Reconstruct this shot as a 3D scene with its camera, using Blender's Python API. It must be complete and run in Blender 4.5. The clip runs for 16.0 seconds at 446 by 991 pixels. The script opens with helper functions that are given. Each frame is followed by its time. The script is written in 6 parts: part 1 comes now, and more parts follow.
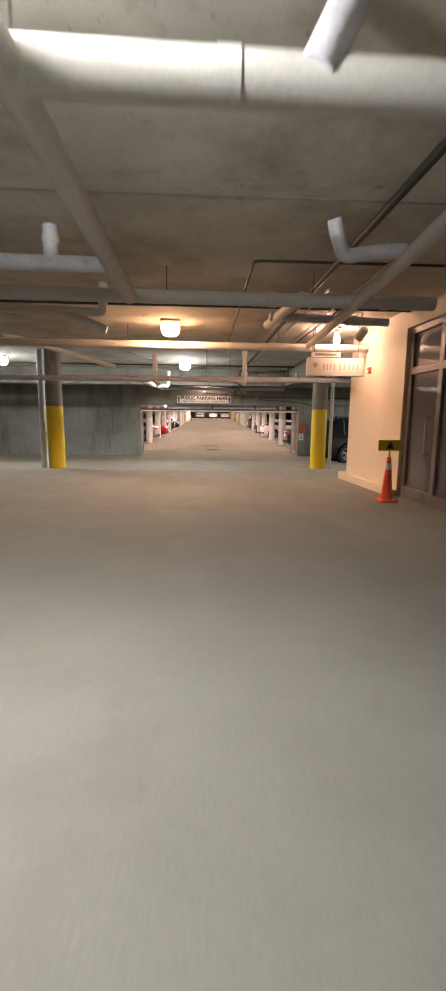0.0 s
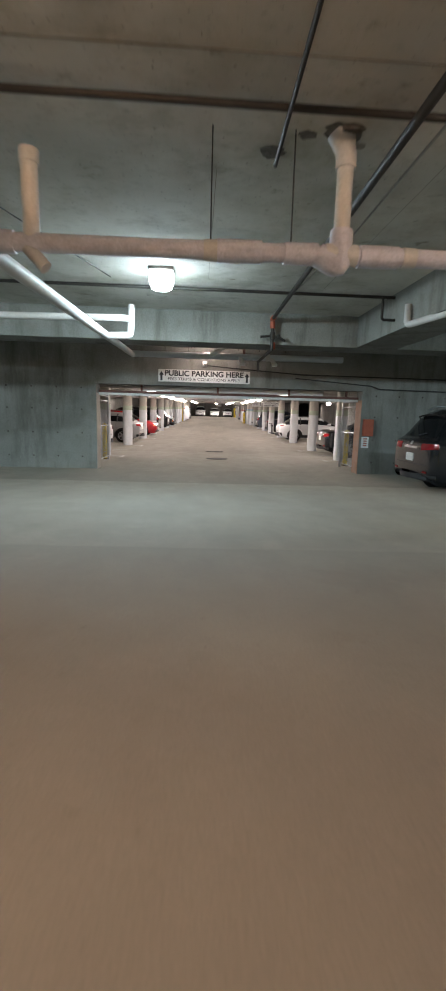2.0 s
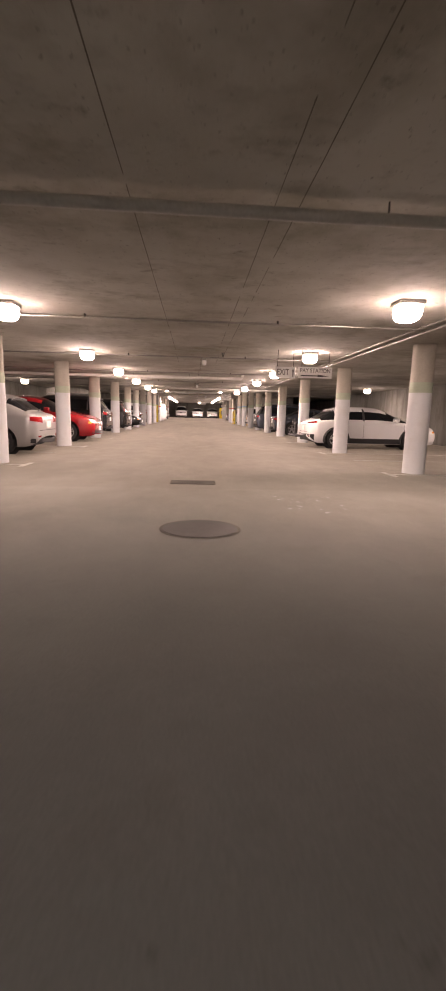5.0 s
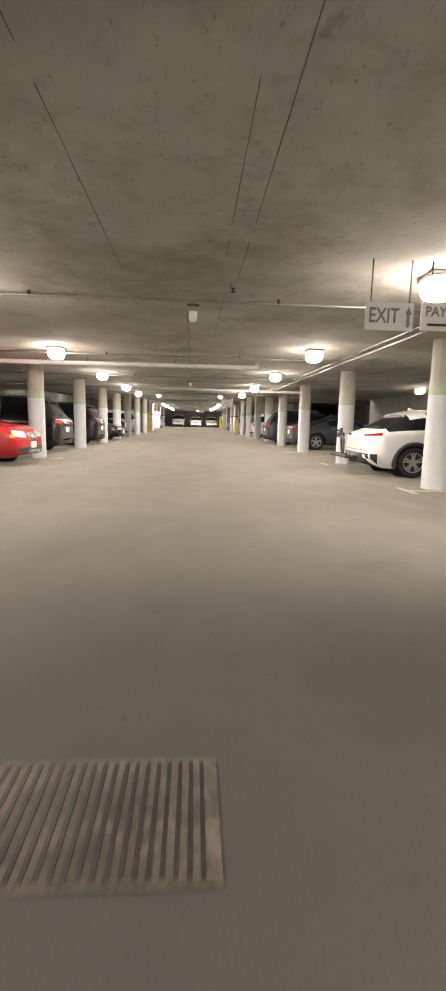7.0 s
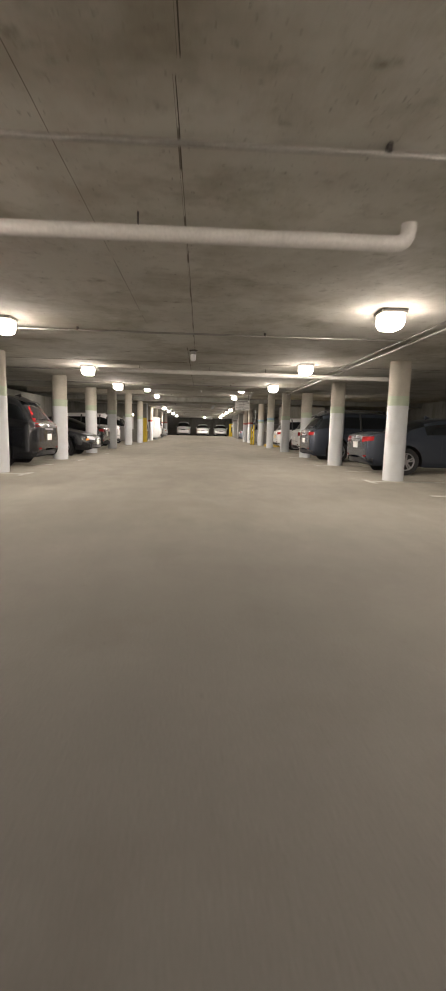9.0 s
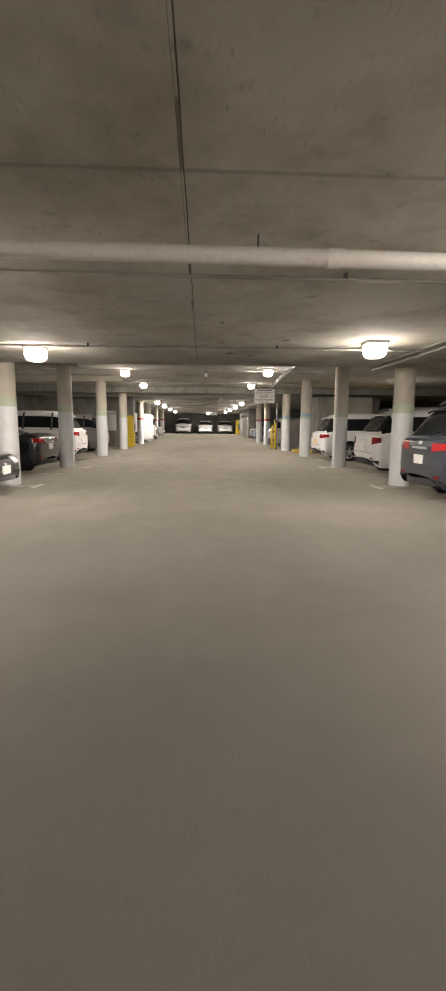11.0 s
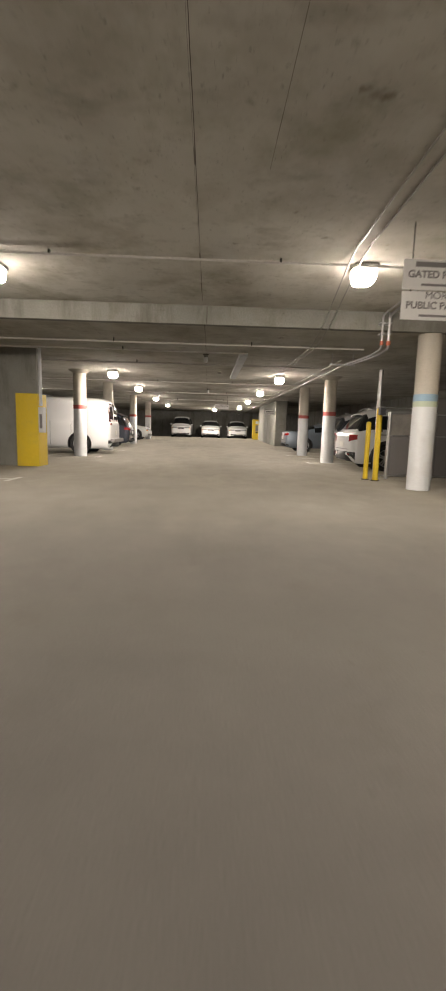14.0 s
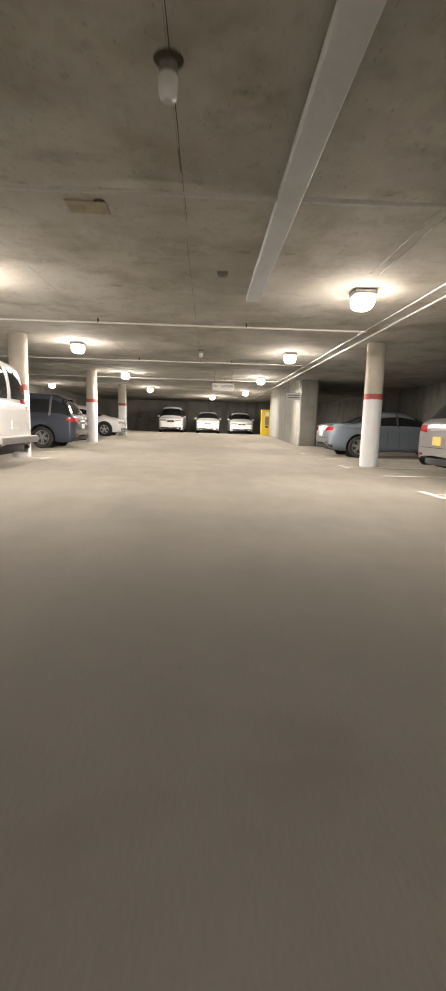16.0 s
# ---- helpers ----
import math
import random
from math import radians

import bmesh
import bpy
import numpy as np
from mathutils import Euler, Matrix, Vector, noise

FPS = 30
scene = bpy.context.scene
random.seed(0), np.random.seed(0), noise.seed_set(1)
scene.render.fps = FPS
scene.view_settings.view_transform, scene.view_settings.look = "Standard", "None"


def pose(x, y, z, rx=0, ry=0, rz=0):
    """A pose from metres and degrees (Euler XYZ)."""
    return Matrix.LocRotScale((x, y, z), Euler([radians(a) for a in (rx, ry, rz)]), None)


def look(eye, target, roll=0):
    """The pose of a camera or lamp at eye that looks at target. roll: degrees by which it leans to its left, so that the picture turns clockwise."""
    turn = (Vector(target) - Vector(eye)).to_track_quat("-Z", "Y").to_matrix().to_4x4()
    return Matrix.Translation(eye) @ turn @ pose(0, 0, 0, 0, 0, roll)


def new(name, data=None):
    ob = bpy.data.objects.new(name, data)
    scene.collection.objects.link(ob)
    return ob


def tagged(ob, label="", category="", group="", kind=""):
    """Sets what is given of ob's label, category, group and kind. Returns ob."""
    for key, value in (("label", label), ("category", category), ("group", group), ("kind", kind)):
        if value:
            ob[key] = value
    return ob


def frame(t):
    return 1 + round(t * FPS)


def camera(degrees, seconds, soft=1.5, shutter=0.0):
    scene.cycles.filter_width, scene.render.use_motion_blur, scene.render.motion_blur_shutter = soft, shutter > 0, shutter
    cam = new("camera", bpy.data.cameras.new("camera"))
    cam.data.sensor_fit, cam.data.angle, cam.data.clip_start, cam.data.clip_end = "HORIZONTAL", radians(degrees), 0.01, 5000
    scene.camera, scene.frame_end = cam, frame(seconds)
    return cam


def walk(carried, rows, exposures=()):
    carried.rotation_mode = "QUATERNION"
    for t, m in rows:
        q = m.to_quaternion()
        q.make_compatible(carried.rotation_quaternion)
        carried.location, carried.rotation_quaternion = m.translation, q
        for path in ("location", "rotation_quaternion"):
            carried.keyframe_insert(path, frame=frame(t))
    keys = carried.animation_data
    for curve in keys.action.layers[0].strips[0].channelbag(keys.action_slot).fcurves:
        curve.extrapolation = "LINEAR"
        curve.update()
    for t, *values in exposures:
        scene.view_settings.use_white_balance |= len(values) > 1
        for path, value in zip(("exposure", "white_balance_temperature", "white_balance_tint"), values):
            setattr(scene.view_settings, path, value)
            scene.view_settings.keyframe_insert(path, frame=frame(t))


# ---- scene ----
cam = camera(51.0, 16.0, soft=2.0, shutter=0.25)
PATH = [
    (0, (-0.461, -3.577, 2.172), (-0.404, -1.612, 1.81), 0.6),
    (0.5, (-0.466, -1.374, 2.038), (-0.416, 0.593, 1.675), 0.6),
    (1, (-0.542, 0.777, 1.903), (-0.484, 2.745, 1.547), 0.9),
    (1.5, (-0.528, 2.861, 1.807), (-0.473, 4.83, 1.455), 1.3),
    (2, (-0.529, 4.971, 1.771), (-0.47, 6.937, 1.407), 1.6),
    (2.5, (-0.552, 7.02, 1.712), (-0.486, 8.984, 1.337), 1.6),
    (3, (-0.572, 9.142, 1.62), (-0.491, 11.104, 1.239), 1.7),
    (3.5, (-0.548, 11.2, 1.452), (-0.452, 13.161, 1.073), 1.8),
    (4, (-0.495, 13.425, 1.266), (-0.381, 15.387, 0.894), 1.8),
    (6.5, (-0.13, 21.795, 1.07), (0.0, 23.766, 0.757), 1.3),
    (7, (-0.083, 23.456, 1.072), (0.044, 25.427, 0.762), 1.3),
    (7.5, (-0.043, 25.125, 1.084), (0.077, 27.097, 0.777), 1.5),
    (8, (0.022, 27.272, 1.078), (0.128, 29.247, 0.779), 1.6),
    (8.5, (0.052, 29.291, 1.011), (0.145, 31.268, 0.727), 1.5),
    (9, (-0.075, 31.402, 0.991), (0.024, 33.381, 0.716), 1.4),
    (11.5, (-0.272, 42.485, 1.328), (-0.183, 44.461, 1.028), 0.4),
    (12, (-0.279, 45.152, 1.172), (-0.189, 47.13, 0.889), 0.7),
    (12.5, (-0.212, 47.797, 1.125), (-0.132, 49.776, 0.847), 0.6),
    (13, (-0.158, 50.476, 1.152), (-0.082, 52.454, 0.871), 0.6),
    (13.5, (0.01, 53.104, 1.19), (0.074, 55.082, 0.901), 0.8),
    (14, (0.042, 55.623, 1.07), (0.108, 57.602, 0.787), 1.6),
    (14.5, (0.097, 58.179, 1.048), (0.163, 60.157, 0.764), 1.6),
    (15, (0.139, 60.604, 1.036), (0.207, 62.581, 0.745), 1.6),
    (15.5, (0.15, 62.757, 0.972), (0.221, 64.734, 0.673), 1.6),
    (16, (0.178, 64.793, 0.938), (0.251, 66.768, 0.634), 1.6),
]
LOOKS = [(0.0, 0.25, 7900, 35), (0.6, 0.36, 8100, 43), (1.0, 0.42, 9000, 47), (1.5, 0.34, 7500, 35), (2.0, 0.12, 6200, 18), (3.0, 0.12, 6000, 14), (3.5, 0.2, 6700, 27), (4.2, 0.22, 7600, 45), (6.3, 0.45, 6500, 11), (7.2, 0.45, 6480, 11), (8.0, 0.32, 6450, 10), (9.0, 0.05, 6400, 10), (11.3, 0.3, 6400, 10), (12.0, 0.45, 6450, 10), (12.5, 0.5, 6500, 10), (13.5, 0.48, 6500, 10), (14.5, 0.22, 6500, 10), (15.0, 0.2, 6500, 10), (15.5, 0.65, 6400, 10), (16.0, 0.95, 6400, 10)]
walk(cam, [(t, look(eye, target, roll)) for t, eye, target, roll in PATH], LOOKS)

from mathutils.bvhtree import BVHTree

# ---- light and exposure ----
world = bpy.data.worlds.new("world")
scene.world = world
world.use_nodes = True
world.node_tree.nodes["Background"].inputs["Color"].default_value = (0.02, 0.02, 0.022, 1)
world.node_tree.nodes["Background"].inputs["Strength"].default_value = 0.3

WARM_WHITE = (1.0, 0.868, 0.745)
SODIUM = (1.0, 0.65, 0.36)
COOL = (0.74, 0.97, 0.98)
LAMP_POWER = 235.0


# ---- materials ----
def material(name, color, rough=0.8, metal=0.0, spread=0.12, scale=3.0, grain=60.0, bump=0.15, stain=None, stain_scale=0.6,
             stain_amount=0.5, coat=0.0, streak=None, specks=0.0, grazing_sheen=0.0):
    """A surface with large stains, fine grain and a slight relief, in object-independent metres."""
    m = bpy.data.materials.new(name)
    m.use_nodes = True
    nt = m.node_tree
    b = nt.nodes["Principled BSDF"]
    b.inputs["Roughness"].default_value = rough
    b.inputs["Metallic"].default_value = metal
    b.inputs["Coat Weight"].default_value = coat
    b.inputs["Coat Roughness"].default_value = 0.06
    b.inputs["Sheen Roughness"].default_value = 0.28
    b.inputs["Sheen Tint"].default_value = (0.96, 0.90, 0.75, 1)
    geo = nt.nodes.new("ShaderNodeNewGeometry")
    big = nt.nodes.new("ShaderNodeTexNoise")
    big.inputs["Scale"].default_value = scale
    big.inputs["Detail"].default_value = 6
    big.inputs["Roughness"].default_value = 0.65
    fine = nt.nodes.new("ShaderNodeTexNoise")
    fine.inputs["Scale"].default_value = grain
    fine.inputs["Detail"].default_value = 3
    for n in (big, fine):
        nt.links.new(geo.outputs["Position"], n.inputs["Vector"])
    ramp = nt.nodes.new("ShaderNodeMapRange")
    ramp.inputs["From Min"].default_value, ramp.inputs["From Max"].default_value = 0.3, 0.7
    ramp.inputs["To Min"].default_value, ramp.inputs["To Max"].default_value = 1 - spread, 1 + spread
    nt.links.new(big.outputs["Fac"], ramp.inputs["Value"])
    ramp2 = nt.nodes.new("ShaderNodeMapRange")
    ramp2.inputs["From Min"].default_value, ramp2.inputs["From Max"].default_value = 0.3, 0.7
    ramp2.inputs["To Min"].default_value, ramp2.inputs["To Max"].default_value = 1 - spread * 0.6, 1 + spread * 0.6
    nt.links.new(fine.outputs["Fac"], ramp2.inputs["Value"])
    mul = nt.nodes.new("ShaderNodeMath")
    mul.operation = "MULTIPLY"
    nt.links.new(ramp.outputs["Result"], mul.inputs[0])
    nt.links.new(ramp2.outputs["Result"], mul.inputs[1])
    hsv = nt.nodes.new("ShaderNodeHueSaturation")
    hsv.inputs["Color"].default_value = (*color, 1)
    nt.links.new(mul.outputs["Value"], hsv.inputs["Value"])
    out = hsv.outputs["Color"]
    if stain:
        patch = nt.nodes.new("ShaderNodeTexNoise")
        patch.inputs["Scale"].default_value = stain_scale
        patch.inputs["Detail"].default_value = 8
        patch.inputs["Roughness"].default_value = 0.7
        if streak:
            mapping = nt.nodes.new("ShaderNodeMapping")
            mapping.inputs["Scale"].default_value = streak
            nt.links.new(geo.outputs["Position"], mapping.inputs["Vector"])
            nt.links.new(mapping.outputs["Vector"], patch.inputs["Vector"])
        else:
            nt.links.new(geo.outputs["Position"], patch.inputs["Vector"])
        cut = nt.nodes.new("ShaderNodeMapRange")
        cut.inputs["From Min"].default_value, cut.inputs["From Max"].default_value = 0.5, 0.72
        cut.inputs["To Max"].default_value = stain_amount
        nt.links.new(patch.outputs["Fac"], cut.inputs["Value"])
        mix = nt.nodes.new("ShaderNodeMix")
        mix.data_type = "RGBA"
        nt.links.new(cut.outputs["Result"], mix.inputs["Factor"])
        nt.links.new(out, mix.inputs["A"])
        mix.inputs["B"].default_value = (*stain, 1)
        out = mix.outputs["Result"]
    if specks:
        for size, low, high, amount, tint in ((11.0, 0.67, 0.74, specks, 0.35), (1.3, 0.56, 0.72, specks * 0.7, 0.55)):
            dot = nt.nodes.new("ShaderNodeTexNoise")
            dot.inputs["Scale"].default_value = size
            dot.inputs["Detail"].default_value = 5
            dot.inputs["Roughness"].default_value = 0.6
            shift = nt.nodes.new("ShaderNodeMapping")
            shift.inputs["Location"].default_value = (7.3, 2.1, 0.0)
            nt.links.new(geo.outputs["Position"], shift.inputs["Vector"])
            nt.links.new(shift.outputs["Vector"], dot.inputs["Vector"])
            cut = nt.nodes.new("ShaderNodeMapRange")
            cut.inputs["From Min"].default_value, cut.inputs["From Max"].default_value = low, high
            cut.inputs["To Max"].default_value = amount
            nt.links.new(dot.outputs["Fac"], cut.inputs["Value"])
            mix = nt.nodes.new("ShaderNodeMix")
            mix.data_type = "RGBA"
            nt.links.new(cut.outputs["Result"], mix.inputs["Factor"])
            nt.links.new(out, mix.inputs["A"])
            mix.inputs["B"].default_value = (color[0] * tint * 1.05, color[1] * tint * 0.92, color[2] * tint * 0.75, 1)
            out = mix.outputs["Result"]
    nt.links.new(out, b.inputs["Base Color"])
    if grazing_sheen:
        # added sheen brightens the surface at low viewing angles, broken up by noise
        total = None
        for size, stretch, low, high in ((0.45, (1.0, 0.25, 1.0), 0.35, 0.72), (2.2, (1.0, 0.6, 1.0), 0.3, 0.75), (30.0, (1, 1, 1), 0.2, 0.8)):
            mp = nt.nodes.new("ShaderNodeMapping")
            mp.inputs["Scale"].default_value = stretch
            nt.links.new(geo.outputs["Position"], mp.inputs["Vector"])
            tex = nt.nodes.new("ShaderNodeTexNoise")
            tex.inputs["Scale"].default_value = size
            tex.inputs["Detail"].default_value = 6
            tex.inputs["Roughness"].default_value = 0.65
            nt.links.new(mp.outputs["Vector"], tex.inputs["Vector"])
            cut = nt.nodes.new("ShaderNodeMapRange")
            cut.inputs["From Min"].default_value, cut.inputs["From Max"].default_value = low, high
            cut.inputs["To Min"].default_value, cut.inputs["To Max"].default_value = 1.0, 0.72
            nt.links.new(tex.outputs["Fac"], cut.inputs["Value"])
            times = nt.nodes.new("ShaderNodeMath")
            times.operation = "MULTIPLY"
            times.inputs[0].default_value = grazing_sheen
            if total:
                nt.links.new(total, times.inputs[0])
            nt.links.new(cut.outputs["Result"], times.inputs[1])
            total = times.outputs["Value"]
        nt.links.new(total, b.inputs["Sheen Weight"])
    if bump:
        bm_ = nt.nodes.new("ShaderNodeBump")
        bm_.inputs["Strength"].default_value = bump
        bm_.inputs["Distance"].default_value = 0.01
        nt.links.new(mul.outputs["Value"], bm_.inputs["Height"])
        nt.links.new(bm_.outputs["Normal"], b.inputs["Normal"])
    return m


def ceiling_concrete():
    """Board-marked grey concrete with brown and green damp stains, dark pits and pale rubbed patches."""
    m = bpy.data.materials.new("ceiling_concrete")
    m.use_nodes = True
    nt = m.node_tree
    b = nt.nodes["Principled BSDF"]
    b.inputs["Roughness"].default_value = 0.9
    geo = nt.nodes.new("ShaderNodeNewGeometry")

    def field(scale, low, high, amount, detail=6.0, rough=0.6, stretch=(1, 1, 1), shift=(0, 0, 0)):
        mp = nt.nodes.new("ShaderNodeMapping")
        mp.inputs["Scale"].default_value = stretch
        mp.inputs["Location"].default_value = shift
        nt.links.new(geo.outputs["Position"], mp.inputs["Vector"])
        tex = nt.nodes.new("ShaderNodeTexNoise")
        tex.inputs["Scale"].default_value = scale
        tex.inputs["Detail"].default_value = detail
        tex.inputs["Roughness"].default_value = rough
        nt.links.new(mp.outputs["Vector"], tex.inputs["Vector"])
        cut = nt.nodes.new("ShaderNodeMapRange")
        cut.inputs["From Min"].default_value, cut.inputs["From Max"].default_value = low, high
        cut.inputs["To Max"].default_value = amount
        nt.links.new(tex.outputs["Fac"], cut.inputs["Value"])
        return tex.outputs["Fac"], cut.outputs["Result"]

    out = None
    base_col = nt.nodes.new("ShaderNodeRGB")
    base_col.outputs[0].default_value = (0.64, 0.625, 0.565, 1)
    out = base_col.outputs[0]
    layers = (
        (field(0.4, 0.42, 0.64, 0.65, 6.0, 0.55), (0.36, 0.34, 0.285)),
        (field(0.9, 0.50, 0.70, 0.55, 7.0, 0.6, (1.0, 0.9, 1.0), (3.1, 5.7, 0)), (0.25, 0.215, 0.145)),
        (field(0.7, 0.54, 0.72, 0.55, 7.0, 0.65, (1.2, 1.0, 1.0), (9.4, 1.2, 0)), (0.21, 0.205, 0.11)),
        (field(2.6, 0.55, 0.72, 0.40, 6.0, 0.6, (1.0, 0.35, 1.0), (1.7, 8.3, 0)), (0.60, 0.595, 0.57)),
        (field(7.0, 0.56, 0.75, 0.35, 7.0, 0.7), (0.20, 0.185, 0.15)),
        (field(1.5, 0.54, 0.68, 0.36, 8.0, 0.72, (0.8, 1.3, 1.0), (4.4, 2.9, 0)), (0.17, 0.15, 0.10)),
        (field(3.2, 0.60, 0.70, 0.65, 8.0, 0.75, (0.8, 1.1, 1.0), (7.7, 0.4, 0)), (0.13, 0.11, 0.06)),
        (field(34.0, 0.685, 0.73, 0.6, 2.0, 0.5), (0.09, 0.08, 0.06)),
    )
    for (_, fac), tint in layers:
        mix = nt.nodes.new("ShaderNodeMix")
        mix.data_type = "RGBA"
        nt.links.new(fac, mix.inputs["Factor"])
        nt.links.new(out, mix.inputs["A"])
        mix.inputs["B"].default_value = (*tint, 1)
        out = mix.outputs["Result"]
    nt.links.new(out, b.inputs["Base Color"])
    grain, _ = field(38.0, 0.3, 0.7, 1.0, 5.0, 0.65, (1.0, 0.6, 1.0))
    bp = nt.nodes.new("ShaderNodeBump")
    bp.inputs["Strength"].default_value = 0.3
    bp.inputs["Distance"].default_value = 0.008
    nt.links.new(grain, bp.inputs["Height"])
    nt.links.new(bp.outputs["Normal"], b.inputs["Normal"])
    return m


def glow(name, color, strength):
    m = bpy.data.materials.new(name)
    m.use_nodes = True
    b = m.node_tree.nodes["Principled BSDF"]
    b.inputs["Base Color"].default_value = (0.8, 0.8, 0.8, 1)
    b.inputs["Emission Color"].default_value = (*color, 1)
    b.inputs["Emission Strength"].default_value = strength
    return m


def glass(name, color, rough=0.03):
    m = bpy.data.materials.new(name)
    m.use_nodes = True
    b = m.node_tree.nodes["Principled BSDF"]
    b.inputs["Base Color"].default_value = (*color, 1)
    b.inputs["Roughness"].default_value = rough
    b.inputs["Specular IOR Level"].default_value = 0.45
    return m


M = {}
# base darkened for the near floor; the sheen brightens it towards the distance
M["floor"] = material("floor_concrete", (0.072, 0.068, 0.060), 0.9, spread=0.2, scale=0.35, grain=90, bump=0.15, stain=(0.052, 0.049, 0.043), stain_scale=0.5, stain_amount=0.6, specks=0.45, grazing_sheen=1.0)
M["ceiling"] = ceiling_concrete()
M["joint"] = material("dark_joint", (0.085, 0.075, 0.06), 0.95, spread=0.4, scale=2, bump=0.0, stain=(0.22, 0.2, 0.165), stain_scale=5, stain_amount=0.8)
M["faint_joint"] = material("faint_joint", (0.20, 0.18, 0.145), 0.95, spread=0.3, scale=2, bump=0.0, stain=(0.3, 0.285, 0.25), stain_scale=6, stain_amount=0.9)
M["red_spot"] = material("red_paint_spot", (0.22, 0.07, 0.05), 0.9, spread=0.3, scale=12, stain=(0.3, 0.24, 0.2), stain_scale=18, stain_amount=0.7, bump=0.0)
M["jamb_red"] = material("orange_red_jamb_paint", (0.50, 0.27, 0.17), 0.7, spread=0.2, scale=3, stain=(0.4, 0.33, 0.28), stain_scale=3, stain_amount=0.8)
M["jamb_beige"] = material("beige_jamb_paint", (0.5, 0.42, 0.34), 0.75, spread=0.15, scale=2)
M["brown"] = material("red_brown_steel", (0.16, 0.075, 0.06), 0.7, spread=0.15, scale=4)
M["taupe"] = material("taupe_letter", (0.50, 0.42, 0.36), 0.6, spread=0.05, bump=0.0)
M["wall"] = material("wall_concrete", (0.262, 0.262, 0.238), 0.85, spread=0.2, scale=0.8, grain=40, bump=0.3, stain=(0.10, 0.09, 0.075), stain_scale=1.2, stain_amount=0.85, streak=(1.5, 1.5, 0.25), specks=0.6)
M["plaster"] = material("beige_plaster", (0.66, 0.57, 0.45), 0.8, spread=0.04, scale=1.0, grain=120, bump=0.08)
M["white_paint"] = material("white_paint", (0.68, 0.705, 0.725), 0.5, spread=0.05, scale=2.0, grain=60, bump=0.1, stain=(0.5, 0.48, 0.44), stain_scale=2.2, stain_amount=0.35)
M["column_top"] = material("cream_column_paint", (0.50, 0.468, 0.40), 0.75, spread=0.12, scale=1.5, grain=50, bump=0.15)
M["stripe_green"] = material("green_band_paint", (0.47, 0.54, 0.42), 0.7, spread=0.1, scale=3)
M["stripe_blue"] = material("blue_band_paint", (0.28, 0.42, 0.55), 0.7, spread=0.1, scale=3)
M["stripe_red"] = material("red_band_paint", (0.42, 0.10, 0.09), 0.7, spread=0.1, scale=3)
M["yellow"] = material("yellow_paint", (0.80, 0.58, 0.03), 0.5, spread=0.08, scale=3, stain=(0.45, 0.35, 0.1), stain_scale=3, stain_amount=0.4)
M["curb_yellow"] = material("curb_yellow_paint", (0.50, 0.35, 0.06), 0.7, spread=0.18, scale=4)
M["line"] = material("worn_white_line", (0.55, 0.54, 0.50), 0.7, spread=0.2, scale=6, stain=(0.22, 0.21, 0.19), stain_scale=5, stain_amount=0.9, bump=0.05)
M["pipe"] = material("white_pipe_wrap", (0.66, 0.64, 0.61), 0.6, spread=0.12, scale=3, grain=40, bump=0.3, stain=(0.46, 0.42, 0.38), stain_scale=3, stain_amount=0.5)
M["tape"] = material("lavender_pipe_tape", (0.65, 0.645, 0.72), 0.55, spread=0.16, scale=7, grain=50, bump=0.5)
M["iron"] = material("dark_iron", (0.05, 0.045, 0.04), 0.55, metal=0.6, spread=0.2, scale=4)
M["rust"] = material("red_coupling", (0.42, 0.10, 0.05), 0.6, spread=0.2, scale=5)
M["steel"] = material("galvanised_steel", (0.55, 0.55, 0.56), 0.4, metal=0.8, spread=0.1, scale=5)
M["conduit"] = material("conduit_metal", (0.40, 0.385, 0.36), 0.36, metal=0.75, spread=0.2, scale=3)
M["sign"] = material("white_sign_board", (0.82, 0.82, 0.80), 0.45, spread=0.03, scale=4, bump=0.02)
M["ink"] = material("black_ink", (0.03, 0.03, 0.035), 0.6, spread=0.05, bump=0.0)
M["grey_ink"] = material("grey_ink", (0.22, 0.21, 0.21), 0.6, spread=0.05, bump=0.0)
M["sign_pink"] = material("cream_sign_board", (0.80, 0.72, 0.64), 0.5, spread=0.03, bump=0.02)
M["rubber"] = material("tyre_rubber", (0.022, 0.022, 0.023), 0.8, spread=0.15, grain=80)
M["alloy"] = material("alloy_rim", (0.55, 0.56, 0.58), 0.3, metal=0.9, spread=0.05, bump=0)
M["black_plastic"] = material("black_plastic", (0.03, 0.03, 0.032), 0.55, spread=0.1, bump=0.05)
M["glass"] = glass("car_glass", (0.012, 0.014, 0.016))
M["tail"] = glass("red_lens", (0.26, 0.008, 0.01), 0.12)
M["head"] = glass("clear_lens", (0.34, 0.35, 0.37), 0.12)
M["amber"] = glass("amber_lens", (0.8, 0.3, 0.03), 0.15)
M["plate"] = material("plate_white", (0.75, 0.75, 0.72), 0.4, spread=0.05)
M["plate_gold"] = material("plate_gold", (0.72, 0.46, 0.12), 0.4, spread=0.05)
M["orange"] = material("orange_cone", (0.85, 0.10, 0.03), 0.5, spread=0.06)
M["ochre"] = material("ochre_panel_paint", (0.42, 0.37, 0.26), 0.8, spread=0.2, scale=5, stain=(0.26, 0.2, 0.1), stain_scale=6, stain_amount=0.8)
M["white_plastic"] = material("white_plastic", (0.75, 0.75, 0.74), 0.35, spread=0.03, bump=0)
M["door_dark"] = material("dark_bronze_frame", (0.20, 0.18, 0.18), 0.45, metal=0.4, spread=0.1)
M["lobby_glass"] = glass("lobby_glass", (0.12, 0.115, 0.13), 0.06)
M["cable"] = material("dark_cable", (0.04, 0.04, 0.04), 0.7, bump=0)


